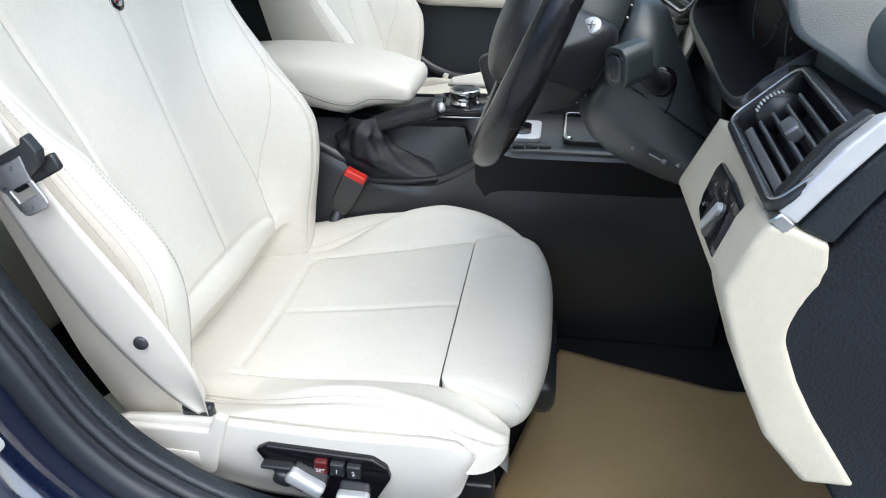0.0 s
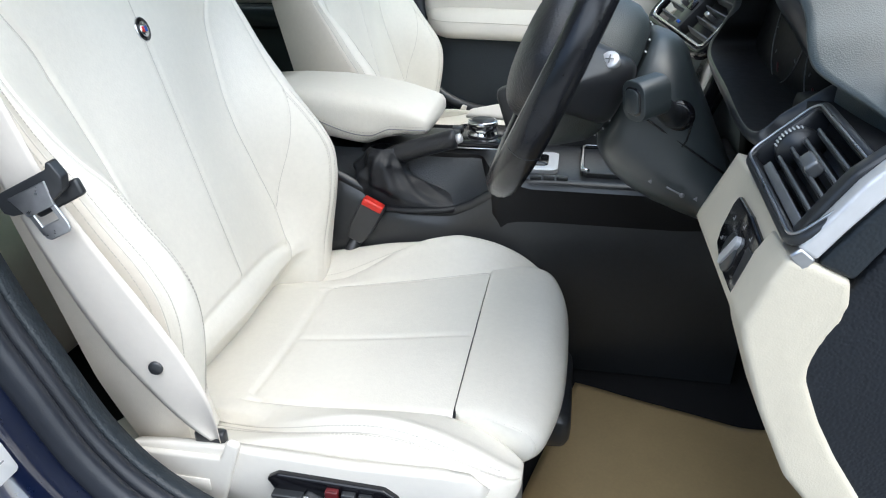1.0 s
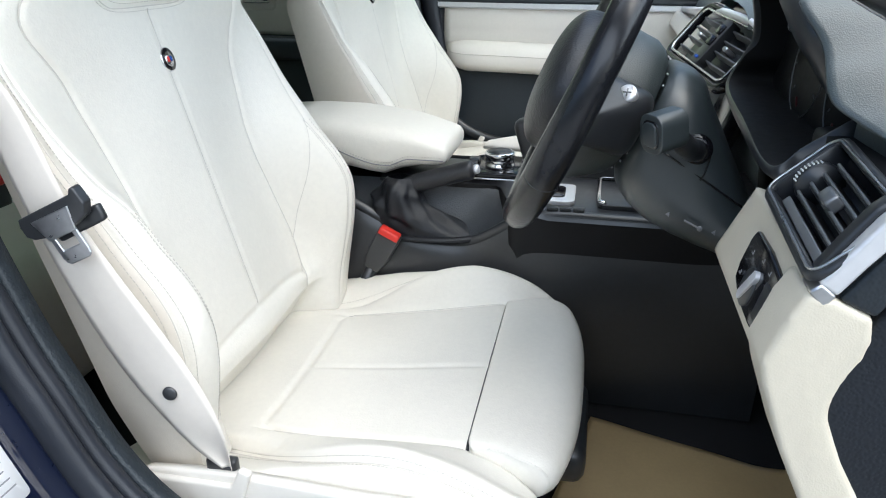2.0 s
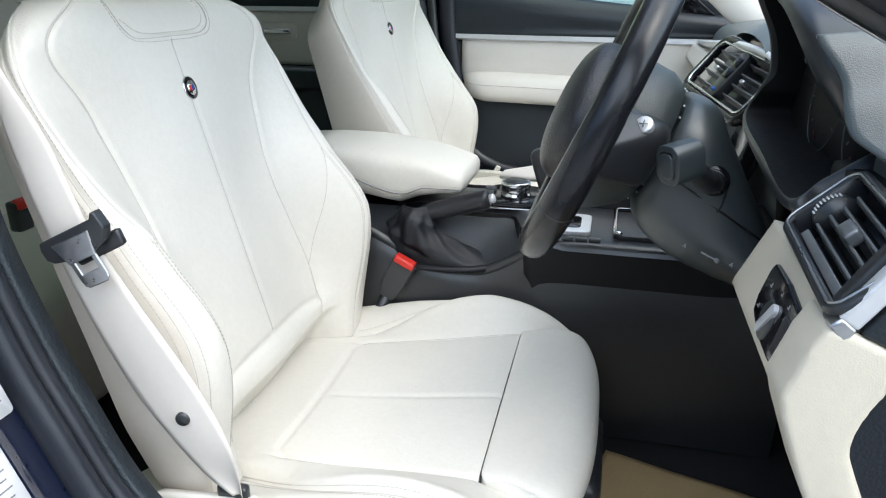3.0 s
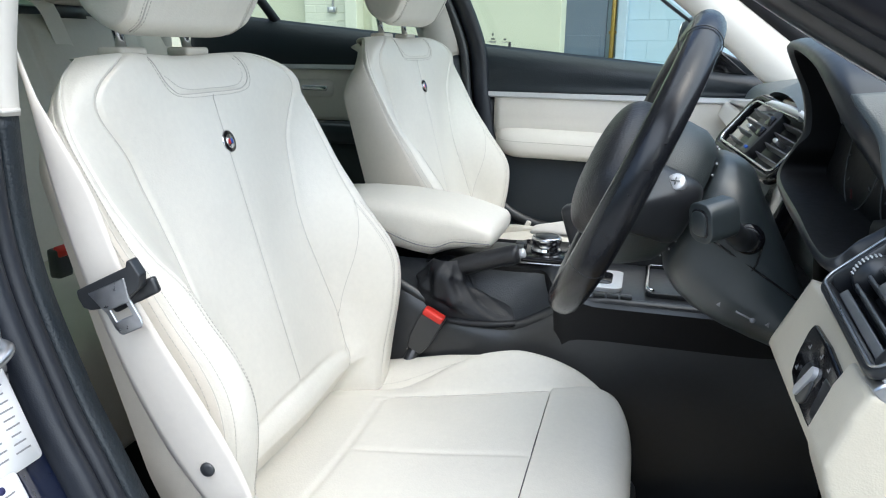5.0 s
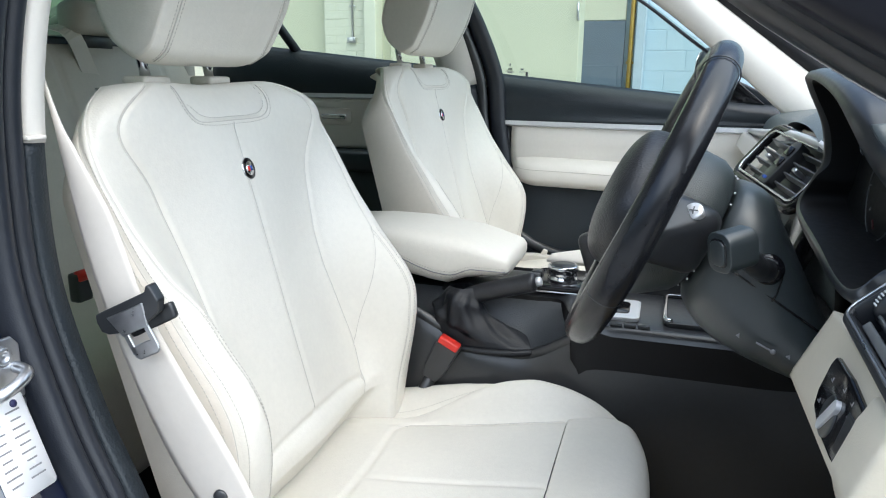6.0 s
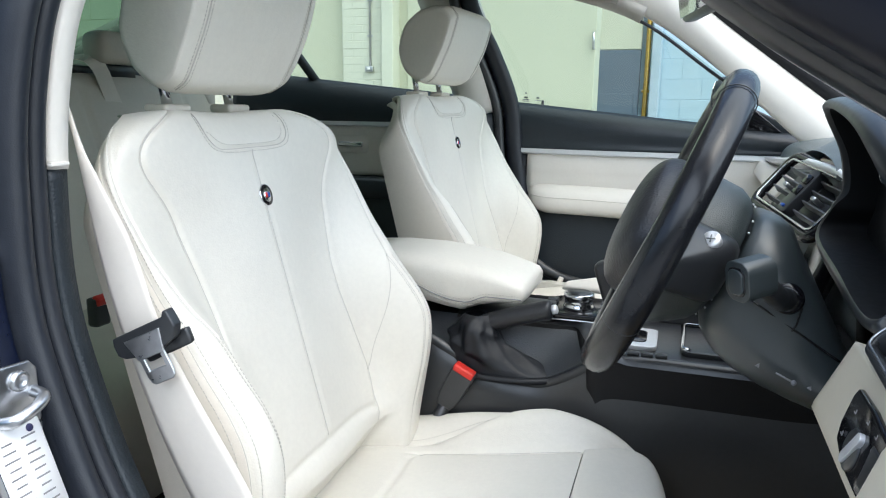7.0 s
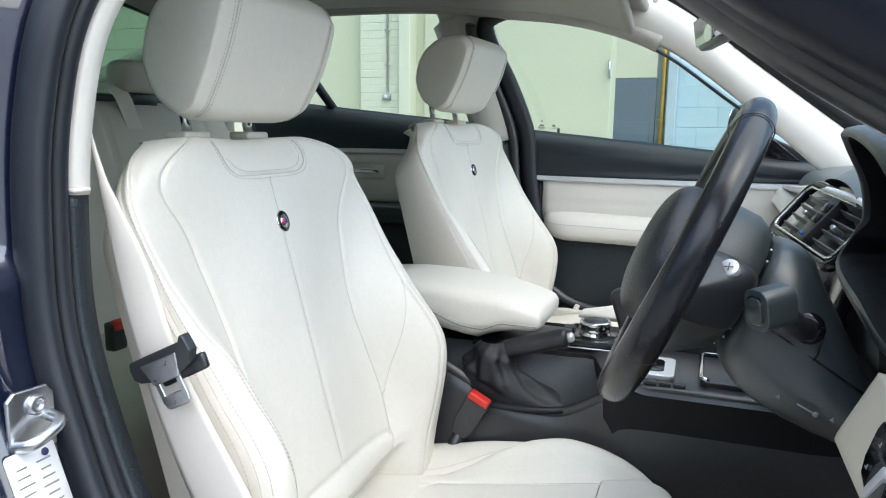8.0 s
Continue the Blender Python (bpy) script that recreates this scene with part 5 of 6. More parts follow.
for sg in (-1, 1):
    rings = []
    for y, u0, u1, a0, a1 in ((0.06, -0.04, 0.03, -0.072, 0.0), (0.098, -0.04, 0.031, -0.071, 0.002), (0.112, -0.038, 0.028, -0.066, 0.004), (0.126, -0.036, 0.018, -0.05, 0.006), (0.15, -0.034, 0.004, -0.026, 0.008), (0.168, -0.03, -0.005, -0.012, 0.008)):
        ring = []
        for k in range(32):
            ca, sa = math.cos(2 * math.pi * k / 32), math.sin(2 * math.pi * k / 32)
            ring.append(W(sg * y, (u0 + u1) / 2 + (u1 - u0) / 2 * math.copysign(abs(ca) ** 0.4, ca), (a0 + a1) / 2 + (a1 - a0) / 2 * math.copysign(abs(sa) ** 0.4, sa)))
        rings.append(ring)
    spk = part("spoke", skin(bmesh.new(), rings), BLACK_SMOOTH, wheel, "black plastic side spoke")
    bc0, bax = W(sg * 0.118, 0.0245, -0.038), Vector((-0.25, sg * 0.72, 0.62)).normalized()
    btn = part("shift_button", disc(bc0, bax, [(0.0092, -0.01), (0.0092, 0.001), (0.0082, 0.0022), (0.0001, 0.0024)], 28), SATIN, spk, "small silver round shift button")
    bx = bax.orthogonal().normalized()
    for ang in (0.6, 0.6 + math.pi / 2):
        d0 = bx * math.cos(ang) + bax.cross(bx) * math.sin(ang)
        part("button_mark", tube([bc0 + bax * 0.0024 - d0 * 0.0042, bc0 + bax * 0.0024 + d0 * 0.0042], 0.0007, 6), VANE, btn)
    if sg < 0:
        part("spoke_keys", box((0.012, 0.02, 0.05), Matrix.Translation(W(-0.118, -0.012, 0.008)) @ pose(0, 0, 0, 0, 23, 0), 0.004, 2), BLACK_GLOSS, spk)
part("lower_spoke", slab([(-0.03, -0.07), (0.03, -0.07), (0.022, -0.165), (-0.022, -0.165)], HUB + AX * -0.008, (0, 1, 0), WU, 0.018, 0.005, 2), SATIN, wheel, "silver lower spoke")

column = thing("steering_column", HUB - AX * 0.15, "matt black steering column shroud with stalks", "steering column")
rings = []
for d, lo, hi, w in ((0.0745, -0.06, 0.05, 0.07), (0.075, -0.067, 0.056, 0.078), (0.083, -0.082, 0.0605, 0.084), (0.096, -0.092, 0.0615, 0.088), (0.106, -0.098, 0.0605, 0.09), (0.116, -0.101, 0.057, 0.091), (0.130, -0.105, 0.043, 0.093), (0.162, -0.107, 0.017, 0.094), (0.192, -0.105, -0.008, 0.094), (0.218, -0.101, -0.03, 0.094), (0.26, -0.095, -0.055, 0.09)):
    c, h = (lo + hi) / 2, (hi - lo) / 2
    ring = []
    for k in range(56):
        a = 2 * math.pi * k / 56
        ca, sa = math.cos(a), math.sin(a)
        ring.append(W(w * math.copysign(abs(ca) ** 0.72, ca), c + h * math.copysign(abs(sa) ** 0.78, sa), -d))
    rings.append(ring)
part("shroud", skin(bmesh.new(), rings), BLACK_SATIN, column, "smooth matt black column shroud")
part("shroud_joint", tube([W(-0.0905 - 0.003 * t, -0.016 - 0.016 * t, -0.1 - 0.1 * t) for t in steps(0, 1, 8)], 0.0012, 6), BLACK_GLOSS, column)
# ring of bright clips behind the wheel
bm = bmesh.new()
for k in range(26):
    a = 2 * math.pi * k / 26
    if k % 3 != 2:
        box((0.002, 0.005, 0.002), Matrix.Translation(W(0.0825 * math.cos(a), 0.067 * math.sin(a) - 0.006, -0.0725)), 0.0006, 1, bm)
part("clip_ring", bm, SATIN, column, "silver clips behind the hub", False)
st = part("stalk", tube(spline([(0.108, 0.742, 0.787), (0.103, 0.722, 0.789), (0.094, 0.70, 0.797), (0.082, 0.682, 0.81), (0.072, 0.672, 0.816)], 20), [0.0115] * 8 + [0.0105] * 6 + [0.0095] * 6, 16), BLACK_SMOOTH, column, "black indicator stalk")
st_n = Vector((-0.78, -0.6, -0.16)).normalized()
st_y = Vector((0.12, 0.1, 0.98))
st_y = (st_y - st_n * st_y.dot(st_n)).normalized()
st_x = st_y.cross(st_n)
st_c = Vector((0.068, 0.674, 0.8185))
head = [(p[0] * 0.86, p[1] * 0.95) for p in rounded(0.036, 0.04, 0.013, 6)]
part("stalk_head", slab(head, st_c, st_x, st_y, 0.032, 0.009, 4), BLACK_SATIN, st, "rounded black stalk head")
part("stalk_key_gap", slab(rounded(0.021, 0.027, 0.007, 5), st_c + st_n * 0.0158, st_x, st_y, 0.002, 0.0005, 1), BLACK_GLOSS, st)
part("stalk_key", slab(rounded(0.0175, 0.0235, 0.006, 5), st_c + st_n * 0.0165, st_x, st_y, 0.004, 0.0014, 2), BLACK_SATIN, st, "grey push key on the stalk")
part("collar_plate", tube([(0.113, 0.7265, 0.779), (0.121, 0.7265, 0.782), (0.1175, 0.7255, 0.764), (0.114, 0.7255, 0.757)], 0.0009, 6), BLACK_GLOSS, column, "seam of the stalk's cover plate")
part("stalk_collar", disc((0.108, 0.738, 0.787), (-0.1, -1, 0.1), [(0.016, -0.006), (0.016, 0.007), (0.014, 0.010), (0.0105, 0.011)], 24), BLACK_GLOSS, column)
key = Vector((0.104, 0.7235, 0.7135))
bm = tube([key, key + Vector((0.014, -0.003, -0.006))], 0.0011, 6)
disc(key + Vector((0.016, -0.003, -0.007)), (0.2, -1, 0.1), [(0.0028, 0), (0.0028, 0.001), (0.0001, 0.001)], 14, bm)
part("key_mark", bm, GREYPRINT, column, "printed key mark")
for dx in (-0.018, 0.03):
    part("arrow_mark", slab([(-0.002, 0), (0.002, 0.0028), (0.002, -0.0028)], key + Vector((dx, -0.003, -dx * 0.35)), (1, 0, 0), (0, 0, 1), 0.001, 0, 1), GREYPRINT, column)

# ---------------- dashboard ----------------
dash = thing("dashboard", (0.35, MID, 0.55), "black grained dashboard with cream lower panels and silver trim", "dashboard")
def dash_skin(y, k):
    prof = spline([(0.24, 0, 0.60), (0.225, 0, 0.74), (0.215, 0, 0.83), (0.225, 0, 0.878), (0.27, 0, 0.9), (0.4, 0, 0.915), (0.62, 0, 0.935)], 40)
    p = prof[int(k)]
    near = max(0, abs(y - MID) - 0.55) / 0.23
    return Vector((p.x + 0.03 * near ** 2, y, p.z - 0.012 * near ** 2))
part("upper_dash", patch(dash_skin, steps(0.425, 1.97, 60), list(range(40)), lambda y, k: not (0.635 < y < 0.995 and k < 31)), DASH_LIT, dash, "black grained dash top")
part("end_cap", slab([(0.186, 0.757), (0.197, 0.781), (0.208, 0.799), (0.3, 0.86), (0.62, 0.915), (0.62, 0.3), (0.36, 0.36), (0.26, 0.5), (0.215, 0.575), (0.155, 0.70)], (0, 0.447, 0), (1, 0, 0), (0, 0, 1), 0.03, 0.006, 3), END_VINYL, dash, "black grained dash end cap")
part("dash_core", box((0.3, 1.48, 0.46), Matrix.Translation((0.46, MID, 0.63)), 0.02, 2), BLACK_MATT, dash, "dark body under the dash top")
# cream lower panel with the light switch
def low_panel(k, w):
    z = 0.782 - 0.084 * w
    y = 0.436 + (0.19 + 0.045 * w) * k
    x = 0.152 - 0.021 * w + 0.012 * max(0, (w - 0.88) / 0.12) ** 2
    return Vector((x, y, z))
ob = part("lower_panel", patch(low_panel, steps(0, 1, 30), steps(0, 1, 18)), CREAM, dash, "cream grained driver's lower panel")
thicken(ob, 0.012, 0)
side = [(0.122, 0.722), (0.126, 0.705), (0.145, 0.655), (0.172, 0.6), (0.208, 0.558), (0.247, 0.558), (0.226, 0.588), (0.203, 0.621), (0.186, 0.65), (0.1774, 0.669), (0.171, 0.684), (0.17, 0.696), (0.1747, 0.716), (0.182, 0.732), (0.1845, 0.745), (0.182, 0.762), (0.159, 0.772), (0.142, 0.776), (0.133, 0.757)]
part("side_panel", slab(side, (0, 0.453, 0), (1, 0, 0), (0, 0, 1), 0.05, 0.008, 4), CREAM, dash, "cream grained kick panel")
# light switch
sy = Vector((0.021, 0, 0.094)).normalized()
nrm = Vector((-0.97, 0, 0.2425)).normalized()
def SW(y, w, lift=0.0):
    """A place on the driver's lower panel: across the car and down the panel."""
    return Vector((0.152 - 0.021 * w, y, 0.782 - 0.084 * w)) + nrm * lift
sw_o = SW(0.515, 0.56, 0.0065)
out = [(0.5745, 0.26), (0.531, 0.255), (0.505, 0.285), (0.464, 0.335), (0.459, 0.43), (0.468, 0.79), (0.476, 0.85), (0.511, 0.87), (0.55, 0.865), (0.579, 0.79), (0.584, 0.635), (0.58, 0.35)]
sw = part("light_switch", slab([(y - 0.515, (0.56 - w) * 0.0866) for y, w in [(y - 0.012, w - 0.05) for y, w in out]], sw_o, (0, 1, 0), sy, 0.006, 0.0025, 2), BLACK_GLOSS, dash, "black headlight switch panel")
kn = part("knob", disc(SW(0.528, 0.62, 0.008), nrm, [(0.016, 0), (0.016, 0.002), (0.0145, 0.003), (0.0001, 0.003)], 32), BLACK_SMOOTH, sw)
g_long = (SIDE * -0.028 + sy * 0.039).normalized()
part("knob_grip", slab(rounded(0.009, 0.036, 0.0042), SW(0.524, 0.59, 0.0105), nrm.cross(g_long), g_long, 0.005, 0.0022, 3), SATIN, kn, "silver rotary grip")
part("dimmer", box((0.006, 0.035, 0.03), Matrix.Translation(SW(0.478, 0.55, 0.008)) @ pose(0, 0, 0, 0, 14, 0), 0.0025, 2), BLACK_SMOOTH, sw)
for y, w in ((0.567, 0.44), (0.537, 0.38), (0.575, 0.69), (0.515, 0.385), (0.512, 0.486), (0.464, 0.4), (0.559, 0.74)):
    part("symbol", slab([(-0.0028, -0.002), (-0.0028, 0.002), (-0.0012, 0.002), (-0.0012, -0.0008), (0.0028, -0.0008), (0.0028, -0.002)], SW(y - 0.017, w - 0.066, 0.0098), (0, 1, 0), sy, 0.0005, 0, 1), GREYPRINT, sw)
part("vent_backing", box((0.14, 0.24, 0.11), Matrix.Translation((0.265, 0.56, 0.775)), 0.01, 2), BLACK_MATT, dash, "dark body behind the vent")
# outer vent
vy = Vector((0.0, -0.15, -0.014)).normalized()
v_up = Vector((0.05, 0, 0.047)).normalized()
v_n = vy.cross(v_up) * -1
if v_n.x > 0:
    v_n = -v_n
vc = Vector((0.166, 0.505, 0.812))
def V(a, b, c=0.0):
    return vc + vy * a + v_up * b + v_n * c
vent = part("side_vent", slab([(-0.07, -0.03), (-0.07, 0.03), (0.07, 0.03), (0.07, -0.03)], V(0, 0, -0.03), vy, v_up, 0.012, 0.003, 2), BLACK_SMOOTH, dash, "black side air vent with silver vanes")
part("vent_frame", tube([V(a, b, 0.003) for a, b in rounded(0.142, 0.061, 0.01, 5)], 0.0011, 8, closed=True), STEEL, vent, "thin silver vent frame")
part("vent_lip", tube([V(a, b, -0.001) for a, b in rounded(0.146, 0.065, 0.012, 5)], 0.0038, 8, closed=True), BLACK_SMOOTH, vent)
for a, b, w, h in ((0, 0.03, 0.138, 0.004), (0, -0.03, 0.138, 0.004), (-0.07, 0, 0.004, 0.06), (0.07, 0, 0.004, 0.06)):
    part("vent_wall", slab([(-w / 2, -h / 2), (w / 2, -h / 2), (w / 2, h / 2), (-w / 2, h / 2)], V(a, b, -0.014), vy, v_up, 0.03, 0.001, 1), BLACK_SMOOTH, vent)
VM = Matrix(((vy.x, v_n.x, v_up.x, 0), (vy.y, v_n.y, v_up.y, 0), (vy.z, v_n.z, v_up.z, 0), (0, 0, 0, 1)))
for b in (-0.0235, -0.0135, -0.003, 0.008, 0.019):
    vn = part("vane", box((0.112, 0.016, 0.0025), Matrix.Translation(V(0.011, b, -0.012)) @ VM @ pose(0, 0, 0, -14, 0, 0), 0.0008, 1), BLACK_SMOOTH, vent)
    part("vane_edge", box((0.106, 0.0025, 0.007 if b < -0.02 else 0.0026), Matrix.Translation(V(0.008, b, -0.003)) @ VM, 0.001, 2), VANE, vn, "dark silver vane edge")
part("vane_slider", box((0.02, 0.012, 0.011), Matrix.Translation(V(0.0, 0.002, 0.0)) @ VM, 0.003, 3), VANE, vent, "dark silver vane slider")
part("vent_wheel", disc(V(-0.057, 0.0, -0.014), vy, [(0.017, -0.006), (0.018, 0), (0.017, 0.006)], 24), BLACK_SMOOTH, vent)
bm = bmesh.new()
for k in range(9):
    box((0.0012, 0.006, 0.0014), Matrix.Translation(V(-0.057, 0.0, -0.014) + (v_n * math.cos(k * 0.16 - 0.64) + v_up * math.sin(k * 0.16 - 0.64)) * 0.0185), 0.0003, 1, bm)
tagged(part("wheel_rib", bm, WHITE, vent, "", False), kind="stuff")
part("vent_end", slab([(0.146, 0.785), (0.158, 0.806), (0.172, 0.829), (0.19, 0.846), (0.2, 0.838), (0.185, 0.82), (0.17, 0.798), (0.157, 0.775)], (0, 0.4475, 0), (1, 0, 0), (0, 0, 1), 0.013, 0.003, 2), BLACK_SMOOTH, dash, "black end of the vent housing")
part("trim_end", slab([(0.146, 0.782), (0.159, 0.802), (0.174, 0.826), (0.19, 0.845), (0.215, 0.855), (0.215, 0.843), (0.2, 0.836), (0.187, 0.818), (0.172, 0.797), (0.158, 0.775)], (0, 0.4345, 0), (1, 0, 0), (0, 0, 1), 0.013, 0.003, 3), SATIN, dash, "satin silver end of the dash trim")
part("trim_cap", slab([(0.141, 0.777), (0.148, 0.783), (0.158, 0.775), (0.151, 0.766)], (0, 0.4385, 0), (1, 0, 0), (0, 0, 1), 0.021, 0.002, 2), STEEL, dash, "silver cap at the foot of the trim")
part("end_strip", slab([(0.160, 0.772), (0.188, 0.815), (0.201, 0.833), (0.24, 0.846), (0.24, 0.828), (0.205, 0.801), (0.194, 0.782), (0.183, 0.762)], (0, 0.438, 0), (1, 0, 0), (0, 0, 1), 0.018, 0.004, 3), BLACK_DOOR, dash, "black grained strip under the silver trim")
# instrument binnacle: a hood over the recessed dials, its mouth cut back on the door's side
mouth = spline([(0.155, 0.64, 0.797), (0.162, 0.81, 0.799), (0.17, 0.984, 0.811), (0.184, 0.988, 0.848), (0.195, 0.988, 0.872), (0.188, 0.986, 0.915), (0.168, 0.982, 0.955), (0.157, 0.955, 0.972),
                (0.15, 0.85, 0.97), (0.148, 0.75, 0.957), (0.15, 0.68, 0.934), (0.16, 0.645, 0.906), (0.175, 0.64, 0.886), (0.192, 0.64, 0.864), (0.214, 0.642, 0.851), (0.221, 0.643, 0.845), (0.208, 0.642, 0.836), (0.18, 0.64, 0.815)], 140, closed=True)
mid_y, mid_z = 0.815, 0.88


def hood_ring(dx, out, pad=0.0, drop=0.0):
    ring = []
    for p in mouth:
        d = Vector((0, p.y - mid_y, (p.z - mid_z) * 1.6)).normalized()
        roof = ease(p.z, 0.845, 0.87)
        near = roof * ease(p.y, 0.8, 0.66) * pad
        ring.append(p + d * out + Vector((dx * (0.35 + 0.65 * roof), -0.008 * near, 0.006 * near - drop)))
    return ring


part("instrument_hood", skin(bmesh.new(), [hood_ring(0.006, -0.004), hood_ring(0.0, -0.0015), hood_ring(-0.002, 0.002), hood_ring(0.0, 0.006, 0.3), hood_ring(0.003, 0.009, 1.0), hood_ring(0.012, 0.012, 1.1), hood_ring(0.1, 0.014, 1.2, 0.008), hood_ring(0.28, 0.008, 1.0, 0.03)], caps=False), BLACK_SMOOTH, dash, "black instrument hood")
# the hood's flank, falling away to the door
flank = spline([(0.138, 0.625, 0.939), (0.1435, 0.615, 0.9275), (0.16, 0.6, 0.9039), (0.1669, 0.585, 0.888), (0.1755, 0.57, 0.871), (0.19, 0.557, 0.861), (0.206, 0.54, 0.852), (0.2185, 0.5, 0.8444), (0.24, 0.465, 0.838)], 40)


def flank_at(i, w):
    p = flank[int(i)]
    e = math.sin(min(1, w * 5) * math.pi / 2)
    return p + Vector((0.014 * ease(p.z, 0.87, 0.92) + 0.36 * w, 0.01 * w, 0.045 * w * ease(p.z, 0.84, 0.9) - 0.05 * w * ease(p.z, 0.9, 0.96) - 0.003 * (1 - e)))


# lighter vinyl paints the sky light falling on the flank
ob = part("hood_flank", patch(flank_at, list(range(40)), [0, 0.02, 0.05, 0.1, 0.2, 0.35, 0.5, 0.75, 1.0]), DASH_LIT, dash, "grained flank of the hood, lightened for sky light")
thicken(ob, 0.003, 0)
part("instrument_tunnel", skin(bmesh.new(), [hood_ring(0.006, -0.004)] + [[a.lerp(Vector((0.236, mid_y + (a.y - mid_y) * 0.97, mid_z + (a.z - mid_z) * 0.97)), t) for a in hood_ring(0.006, -0.004)] for t in (0.3, 0.7, 1.0)], caps=False), BLACK_MATT, dash, "dark recess round the dials")
inst = part("instrument_panel", slab([(-0.18, -0.09), (-0.175, 0.07), (-0.1, 0.095), (0.1, 0.095), (0.175, 0.07), (0.18, -0.09)], (0.236, mid_y, 0.875), (0, 1, 0), (0.1, 0, 0.99), 0.006, 0.002, 1), BLACK_MATT, dash, "dark unlit instrument panel")
for y, zc in ((0.708, 0.862), (0.845, 0.862)):
    c = Vector((0.229, y, zc))
    part("dial_ring", tube([c + SIDE * 0.06 * math.cos(2 * math.pi * k / 40) + Vector((0.1, 0, 0.99)) * 0.06 * math.sin(2 * math.pi * k / 40) for k in range(40)], 0.0007, 8, closed=True), VANE, inst, "thin grey dial ring")
    part("needle", box((0.002, 0.012, 0.002), Matrix.Translation(c + Vector((-0.004, 0.012, -0.045))) @ pose(0, 0, 0, 55, 0, 0), 0.0006, 1), DARKRED, inst, "red dial needle")
    for k in range(9):
        an = radians(-40 + 32 * k)
        part("dial_mark", box((0.001, 0.0015, 0.005), Matrix.Translation(c + Vector((-0.002, 0, 0)) + SIDE * 0.05 * math.cos(an) + Vector((0, 0, 1)) * 0.05 * math.sin(an)) @ pose(0, 0, 0, math.degrees(an) - 90, 0, 0), 0, 1), GREYPRINT, inst)
part("trim_hook", tube(spline([(0.168, 0.725, 0.93), (0.172, 0.724, 0.915), (0.176, 0.73, 0.906), (0.184, 0.72, 0.905), (0.188, 0.712, 0.91)], 14), 0.003, 8), CHROME, dash, "bright chrome clip under the hood")

# centre vents, turned to the driver
cn = Vector((-0.97, -0.18, 0.0))
cy = Vector((0.22, -0.97, -0.09)).normalized()
c_up = Vector((0.62, 0.12, 0.77)).normalized()
c_n = cy.cross(c_up)
if c_n.x > 0:
    c_n = -c_n
cc = Vector((0.1745, 1.165, 0.845))
def CV(a, b, c=0.0):
    return cc + cy * a + c_up * b + c_n * c
CM = Matrix(((cy.x, c_n.x, c_up.x, 0), (cy.y, c_n.y, c_up.y, 0), (cy.z, c_n.z, c_up.z, 0), (0, 0, 0, 1)))
cvent = part("centre_vent", slab(rounded(0.23, 0.08, 0.012), CV(0, 0, -0.03), cy, c_up, 0.01, 0.002, 1), BLACK_SMOOTH, dash, "twin centre air vents with silver frame")
part("vent_frame", tube([CV(a, b, 0.004) for a, b in rounded(0.228, 0.082, 0.014, 6)], 0.0022, 8, closed=True), CHROME, cvent, "bright silver vent frame")
part("vent_bezel", tube([CV(a, b, -0.003) for a, b in rounded(0.246, 0.1, 0.02, 6)], 0.008, 8, closed=True), BLACK_GLOSS, cvent)
part("hazard_panel", slab(rounded(0.03, 0.078, 0.008), CV(0, 0, -0.002), cy, c_up, 0.018, 0.004, 2), BLACK_SMOOTH, cvent)
for b in (0.02, 0.0):
    part("key", slab(rounded(0.018, 0.016, 0.003), CV(0, b, 0.008), cy, c_up, 0.004, 0.001, 1), BLACK_GLOSS, cvent)
part("key", slab(rounded(0.010, 0.005, 0.002), CV(0, -0.03, 0.008), cy, c_up, 0.003, 0.001, 1), BLUE, cvent)
for sg in (-1, 1):
    for b in (-0.028, -0.01, 0.009, 0.027):
        part("vane", box((0.088, 0.014, 0.0026), Matrix.Translation(CV(sg * 0.061, b, -0.008)) @ CM @ pose(0, 0, 0, 15, 0, 0), 0.0009, 2), VANE, cvent)
    part("vane_slider", box((0.013, 0.02, 0.007), Matrix.Translation(CV(sg * 0.055, 0.0, -0.002)) @ CM, 0.003, 2), STEEL, cvent)
part("wood_strip", sweep(spline([(0.228, 1.0, 0.886), (0.216, 1.1, 0.889), (0.208, 1.2, 0.889)], 20), [(-0.004, -0.009), (-0.003, 0.009), (0.005, 0.008), (0.005, -0.009)], (-0.7, 0, 0.7)), WOOD, dash, "walnut dash strip")
part("silver_strip", sweep(spline([(0.213, 1.05, 0.876), (0.206, 1.1, 0.882), (0.192, 1.27, 0.882), (0.19, 1.5, 0.866), (0.205, 1.9, 0.842)], 30), [(-0.004, -0.012), (-0.003, 0.012), (0.005, 0.01), (0.005, -0.012)], (-0.8, 0, 0.6)), SATIN, dash, "satin silver dash strip")
part("display_hood", skin(bmesh.new(), [[Vector((x, MID + 0.02 + w * math.cos(math.pi * k / 20), z + h * math.sin(math.pi * k / 20) ** 0.7)) for k in range(21)] for x, w, z, h in ((0.2, 0.15, 0.875, 0.03), (0.24, 0.17, 0.88, 0.045), (0.34, 0.18, 0.89, 0.045), (0.5, 0.2, 0.9, 0.035))], closed=False), DASH_LIT, dash, "grained dash top over the centre stack")
part("passenger_panel", slab([(-0.28, 0.03), (0.28, 0.028), (0.3, 0.0), (0.26, -0.012), (-0.2, -0.02), (-0.28, 0.01)], (0.185, 1.66, 0.815), (0, 1, 0), (0.4, 0, 0.92), 0.02, 0.008, 3), CREAM_SMOOTH, dash, "cream passenger side dash panel")
